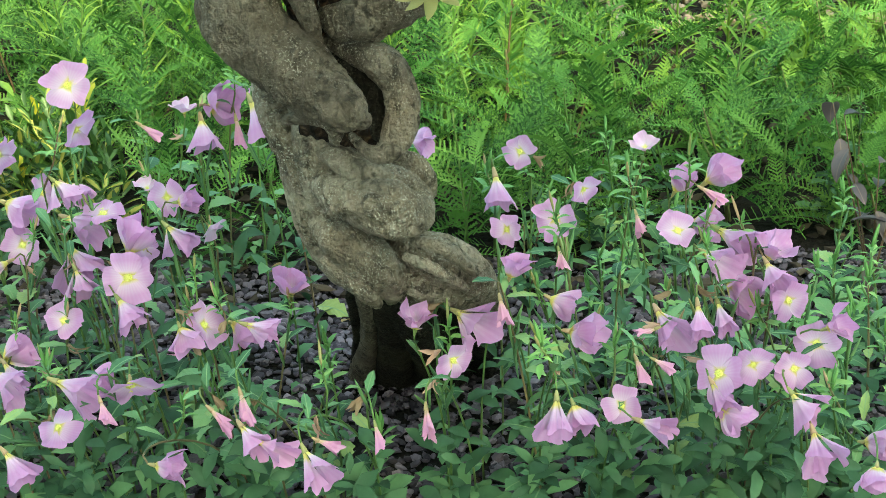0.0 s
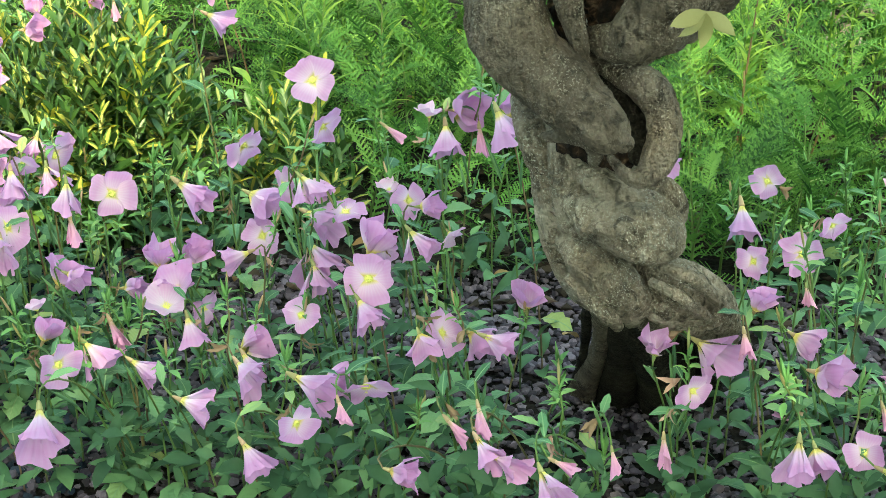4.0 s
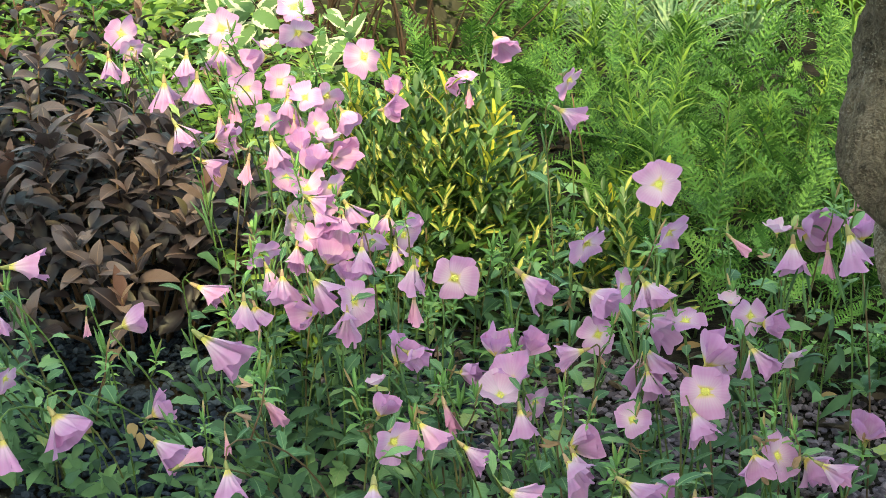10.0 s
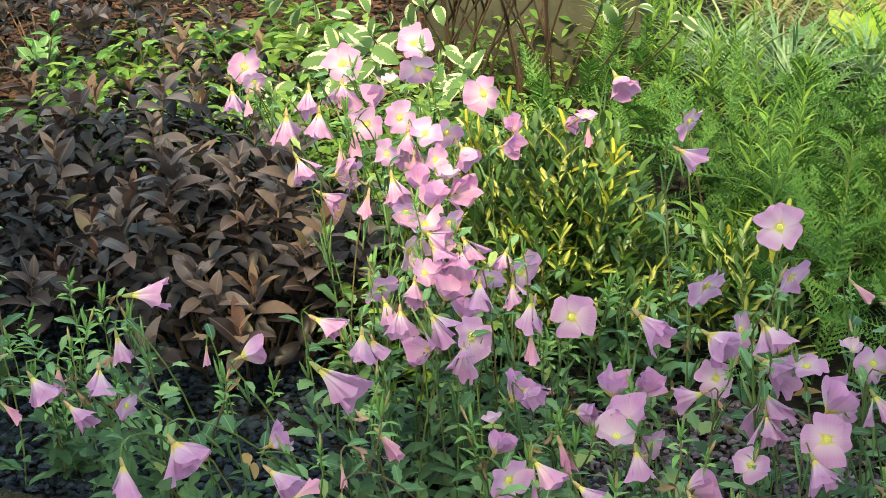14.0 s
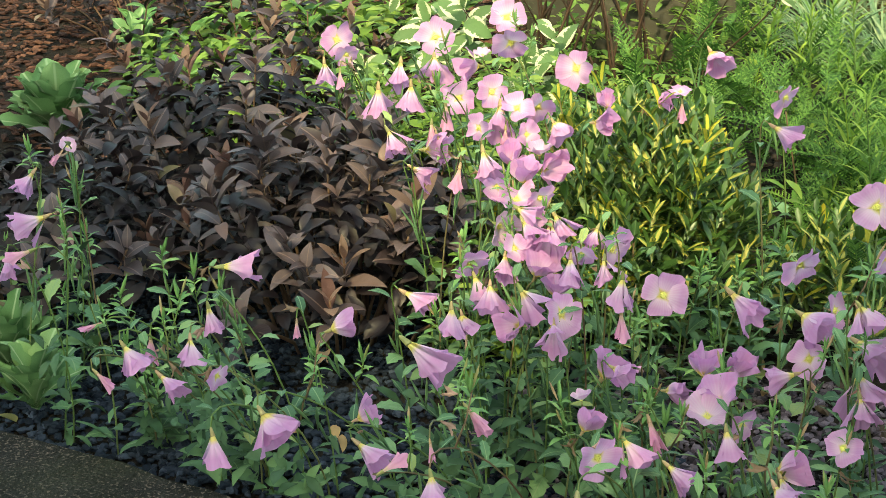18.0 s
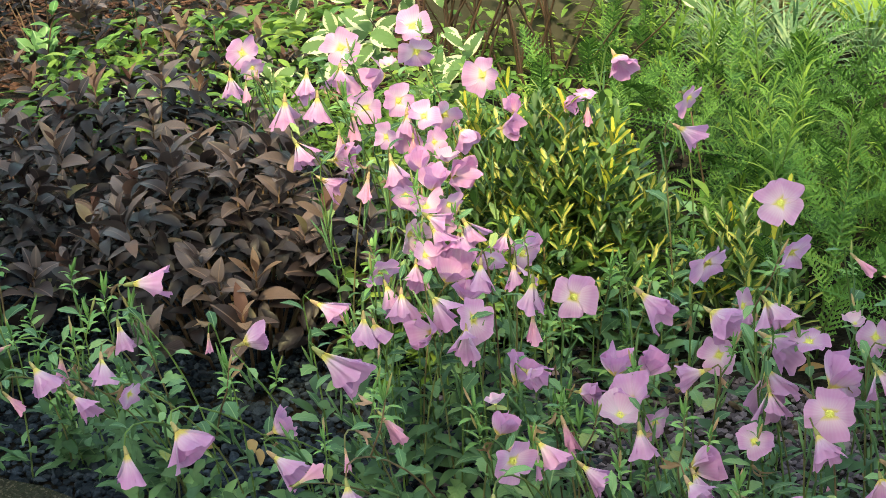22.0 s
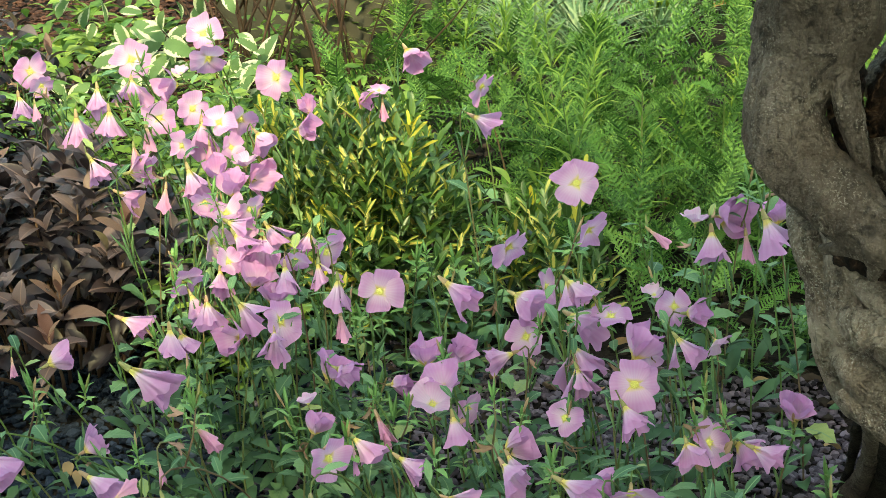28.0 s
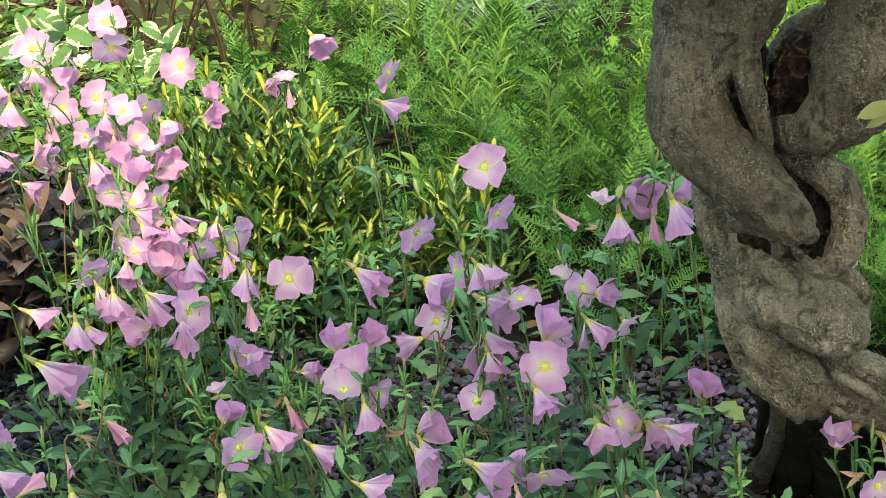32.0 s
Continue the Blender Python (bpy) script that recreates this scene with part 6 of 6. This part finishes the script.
for a, b, c, r in (((-0.130, 1.432, 0.737), (-0.22, 1.25, 1.25), (-0.45, 1.3, 2.1), 0.050), ((0.020, 1.441, 0.730), (0.12, 1.25, 1.25), (0.35, 1.5, 2.1), 0.054)):
    pts = bezier(Vector(a) - Vector((0, 0, 0.02)), Vector(a).lerp(Vector(b), 0.6), Vector(b), Vector(c), 8)
    v, f = tube(pts, [r - 0.004 * i for i in range(9)], 12)
    part("limb", mesh_of("limb", v, f, BARK), tree, base)

# an unseen tree, added over the path to cast the bed's shade
shade = tagged(new("shade_tree"), "unseen leafy tree added over the path to shade the bed", "tree")
shade.matrix_basis = pose(0.6, -2.2, 0)
back = shade.matrix_basis.inverted()
pts = bezier(Vector((0.6, -2.2, -0.04)), Vector((0.55, -2.1, 0.9)), Vector((0.3, -1.7, 1.6)), Vector((0.0, -1.2, 3.4)), 10)
v, f = tube(pts, [0.13 - 0.007 * i for i in range(11)], 14)
part("trunk", mesh_of("trunk", v, f, BARK), shade, back)
for c in ((-1.6, -0.7, 3.5), (1.2, -0.6, 3.5), (0.3, -0.4, 3.5), (-2.2, 0.1, 3.4)):
    pp = bezier(pts[6], pts[8], Vector(c) * 0.7 + Vector((0, -0.4, 0.6)), Vector(c), 6)
    v, f = tube(pp, [0.05 - 0.006 * i for i in range(7)], 8)
    part("limb", mesh_of("limb", v, f, BARK), shade, back)


def shade_place(g):
    """Leaf places over the path: the added crown's front edge recedes to let sun through the gap."""
    while True:
        x, y, z = g.uniform(-3.2, 2.6), g.uniform(-3.0, 1.8), g.uniform(2.95, 3.7)
        edge = (0.38 if x < -0.25 else 0.05) - 0.22 * math.exp(-((x + 1.2) / 0.35) ** 2) - (1.15 * math.exp(-((x + 0.46) / 0.42) ** 2)) + 0.10 * math.sin(7 * x)
        if y < edge - (z - 2.95) * 0.8:
            return Vector((x, y, z))


part("crown", crown_mesh("crown", 12000, 9, shade_place, 0.14), shade, back, "broad green leaves")


# unseen clipped hedges, added round the path and the bed to block low light
def hedge(x0, y0, x1, y1, h, seed):
    g = random.Random(seed)
    thing = tagged(new("hedge"), "unseen clipped dark green hedge added to block low light", "hedge", "hedges round the garden")
    bm = bmesh.new()
    cx, cy = (x0 + x1) / 2, (y0 + y1) / 2
    bmesh.ops.create_cube(bm, size=1, matrix=Matrix.Translation((cx, cy, h / 2 - 0.1)) @ Matrix.Diagonal((x1 - x0, y1 - y0, h + 0.2, 1)))
    bmesh.ops.subdivide_edges(bm, edges=bm.edges[:], cuts=14, use_grid_fill=True)
    for v in bm.verts:
        v.co += Vector((noise.noise(v.co * 1.3), noise.noise(v.co * 1.3 + Vector((9, 0, 0))), noise.noise(v.co * 1.1) * 0.6)) * 0.18
    me = bpy.data.meshes.new("hedge_core")
    bm.to_mesh(me)
    bm.free()
    me.materials.append(HEDGE)
    part("twig_core", me, thing)
    vs, fs = [], []
    for k in range(900):
        x, y, z = g.uniform(x0, x1), g.uniform(y0, y1), g.uniform(0, h)
        side = g.randrange(3)
        if side == 0:
            z = h
        elif x1 - x0 > y1 - y0:
            y = y0 if side == 1 else y1
        else:
            x = x0 if side == 1 else x1
        m = Matrix.Translation((x, y, z)) @ Euler((g.uniform(-1.5, 1.5), g.uniform(-1.5, 1.5), g.uniform(0, 6))).to_matrix().to_4x4() @ scaled(g.uniform(0.15, 0.3))
        moved(([(0, 0, 0), (0.3, 0.45, 0.05), (0, 1, -0.05), (-0.3, 0.45, 0.05)], [(0, 1, 2, 3)]), m, vs, fs)
    part("foliage", mesh_of("foliage", vs, fs, HEDGE), thing)


hedge(-7.0, -5.2, 7.0, -4.2, 1.5, 301)
hedge(-8.0, -4.2, -7.0, 9.0, 2.0, 302)
hedge(6.5, -4.2, 7.5, 9.0, 2.0, 303)
hedge(-7.0, 8.8, 6.5, 9.8, 2.2, 304)

# ---------------------------------------------------------------- mulch, fallen leaves, gravel
Q = random.Random(101)
ICO = []
for k in range(7):
    bm = bmesh.new()
    bmesh.ops.create_icosphere(bm, subdivisions=1, radius=0.5)
    g = random.Random(200 + k)
    for v in bm.verts:
        v.co *= g.uniform(0.62, 1.3)
        v.co.z *= 0.62
    bm.verts.index_update()
    ICO.append(([v.co.copy() for v in bm.verts], [tuple(w.index for w in f.verts) for f in bm.faces]))
    bm.free()


def chips(name, count, area, mat, size, label, lift=0.004):
    vs, fs = [], []
    for k in range(count):
        x, y = area(Q)
        m = Matrix.Translation((x, y, ground_height(x, y) + lift + Q.uniform(0, 0.008))) @ Matrix.Rotation(Q.uniform(0, 6.28), 4, "Z") @ Matrix.Rotation(Q.uniform(-0.4, 0.4), 4, "X") @ Matrix.Diagonal((size * Q.uniform(0.5, 1.6), size * Q.uniform(0.25, 0.6), size * Q.uniform(0.3, 0.6), 1))
        moved(ICO[k % 7], m, vs, fs)
    return tagged(part(name, mesh_of(name, vs, fs, mat, False)), label, "mulch", kind="stuff")


chips("bark_mulch", 9000, lambda g: (g.uniform(-4.0, -1.75), g.uniform(2.4, 4.6)), BARK_RED, 0.03, "reddish-brown chipped bark mulch on the soil")
chips("dark_mulch", 1500, lambda g: (g.uniform(-1.3, 1.0), g.uniform(2.0, 3.2)), BARK_DARK, 0.035, "dark composted bark mulch under the plants")


def pebbles(name, count, area, mat, size, label):
    vs, fs = [], []
    for k in range(count):
        x, y = area(Q)
        s = size * Q.uniform(0.6, 1.35)
        m = Matrix.Translation((x, y, ground_height(x, y) + s * 0.18 + Q.uniform(0, 0.004))) @ Matrix.Rotation(Q.uniform(0, 6.28), 4, "Z") @ Matrix.Rotation(Q.uniform(-0.5, 0.5), 4, "X") @ Matrix.Diagonal((s, s * Q.uniform(0.6, 1.0), s * Q.uniform(0.6, 1.0), 1))
        moved(ICO[k % 7], m, vs, fs)
    return tagged(part(name, mesh_of(name, vs, fs, mat, False)), label, "gravel", kind="stuff")


def purple_area(g):
    while True:
        x, y = g.uniform(-0.95, 0.9), g.uniform(1.425, 2.12)
        if g.random() < (x + 1.0) * 4:
            return x, y


def blue_area(g):
    while True:
        x, y = g.uniform(-1.9, -0.65), g.uniform(1.425, 2.1)
        if g.random() < (-0.62 - x) * 4:
            return x, y


pebbles("slate_chippings", 14000, purple_area, SLATE_JOINED, 0.0130, "purplish-grey crushed slate between the plants")
pebbles("blue_slate_chippings", 8500, blue_area, BLUE_JOINED, 0.0140, "blue-black crushed slate between the plants")
pebbles("pink_pebbles", 500, lambda g: (g.uniform(0.2, 1.1), g.uniform(3.15, 3.9)), PEBBLE, 0.03, "pale pinkish pebbles behind the green plants")

DRY = leaf_set(3, 0.4, 1.2, LEAF_DRY, 38, 0.3, wave=0.12)
YEL = leaf_set(2, 0.5, 0.5, YELLOW_LEAF, 39)
AMBER = leaf_set(2, 0.5, 0.7, leaf_material("amber_leaf", [(0.0, (0.36, 0.17, 0.05)), (1.0, (0.52, 0.30, 0.09))], 0.6, 0.3), 40)
for k in range(22):
    x, y = Q.uniform(-1.4, 0.7), Q.uniform(1.46, 2.2)
    leaf = part("fallen_leaf", Q.choice(DRY), None, Matrix.Translation((x, y, ground_height(x, y) + 0.018)) @ leaf_turn(Q.uniform(0, 6.28), Q.uniform(-0.1, 0.3), Q.uniform(-0.5, 0.5)) @ scaled(Q.uniform(0.03, 0.05)))
    tagged(leaf, "curled dry brown leaf lying on the gravel", "leaf", "fallen leaves")
for x, y, a in ((-1.46, 1.43, 1.2), (-0.86, 1.46, -1.4), (-0.95, 1.475, 2.0)):
    leaf = part("fallen_leaf", YEL[0], None, Matrix.Translation((x, y, 0.022)) @ leaf_turn(a, 0.1, 0.2) @ scaled(0.045))
    tagged(leaf, "yellow fallen leaf beside the kerb", "leaf", "fallen leaves")

for x, y, a in ((-1.25, 4.80, 0.5), (-0.95, 4.36, 2.2), (-0.93, 4.40, 4.0), (-1.02, 4.50, 1.0), (-0.80, 4.75, 3.1), (-0.74, 4.35, 5.0)):
    leaf = part("fallen_leaf", Q.choice(AMBER), None, Matrix.Translation((x, y, ground_height(x, y) + 0.03)) @ leaf_turn(a, 0.5, 0.3) @ scaled(0.075))
    tagged(leaf, "amber-brown fallen leaf among dry straw", "leaf", "fallen leaves")

for x, y, a in ((-0.28, 1.845, 0.4), (-0.36, 1.83, 1.9), (-0.245, 1.86, 3.0), (0.12, 1.72, 1.0)):
    petal = part("fallen_petal", Q.choice(PETALS["wilted"]), None, Matrix.Translation((x, y, ground_height(x, y) + 0.018)) @ leaf_turn(a, 0.1, 1.3) @ scaled(0.026))
    tagged(petal, "crumpled dark pink petal lying on the gravel", "petal", "fallen petals")

gravel = tagged(new("gravel"), "loose angular slate stones over the bed", "gravel", kind="structure")
STONES = [mesh_of("stone", v, f, SLATE, False) for v, f in ICO]
STONES_BLUE = [mesh_of("stone", v, f, SLATE_BLUE, False) for v, f in ICO]
for k in range(300):
    blue = k % 5 < 2
    while True:
        x, y = (blue_area if blue else purple_area)(Q)
        if y < 2.0 and (bare_spot(x, y) or k % 4 == 0):
            break
    s = 0.0165 * Q.uniform(0.7, 1.35)
    m = Matrix.Translation((x, y, ground_height(x, y) + 0.012)) @ Matrix.Rotation(Q.uniform(0, 6.28), 4, "Z") @ Matrix.Rotation(Q.uniform(-0.5, 0.5), 4, "X") @ scaled(s, s * Q.uniform(0.65, 1.0), s * Q.uniform(0.7, 1.0))
    part("stone", Q.choice(STONES_BLUE if blue else STONES), gravel, m)
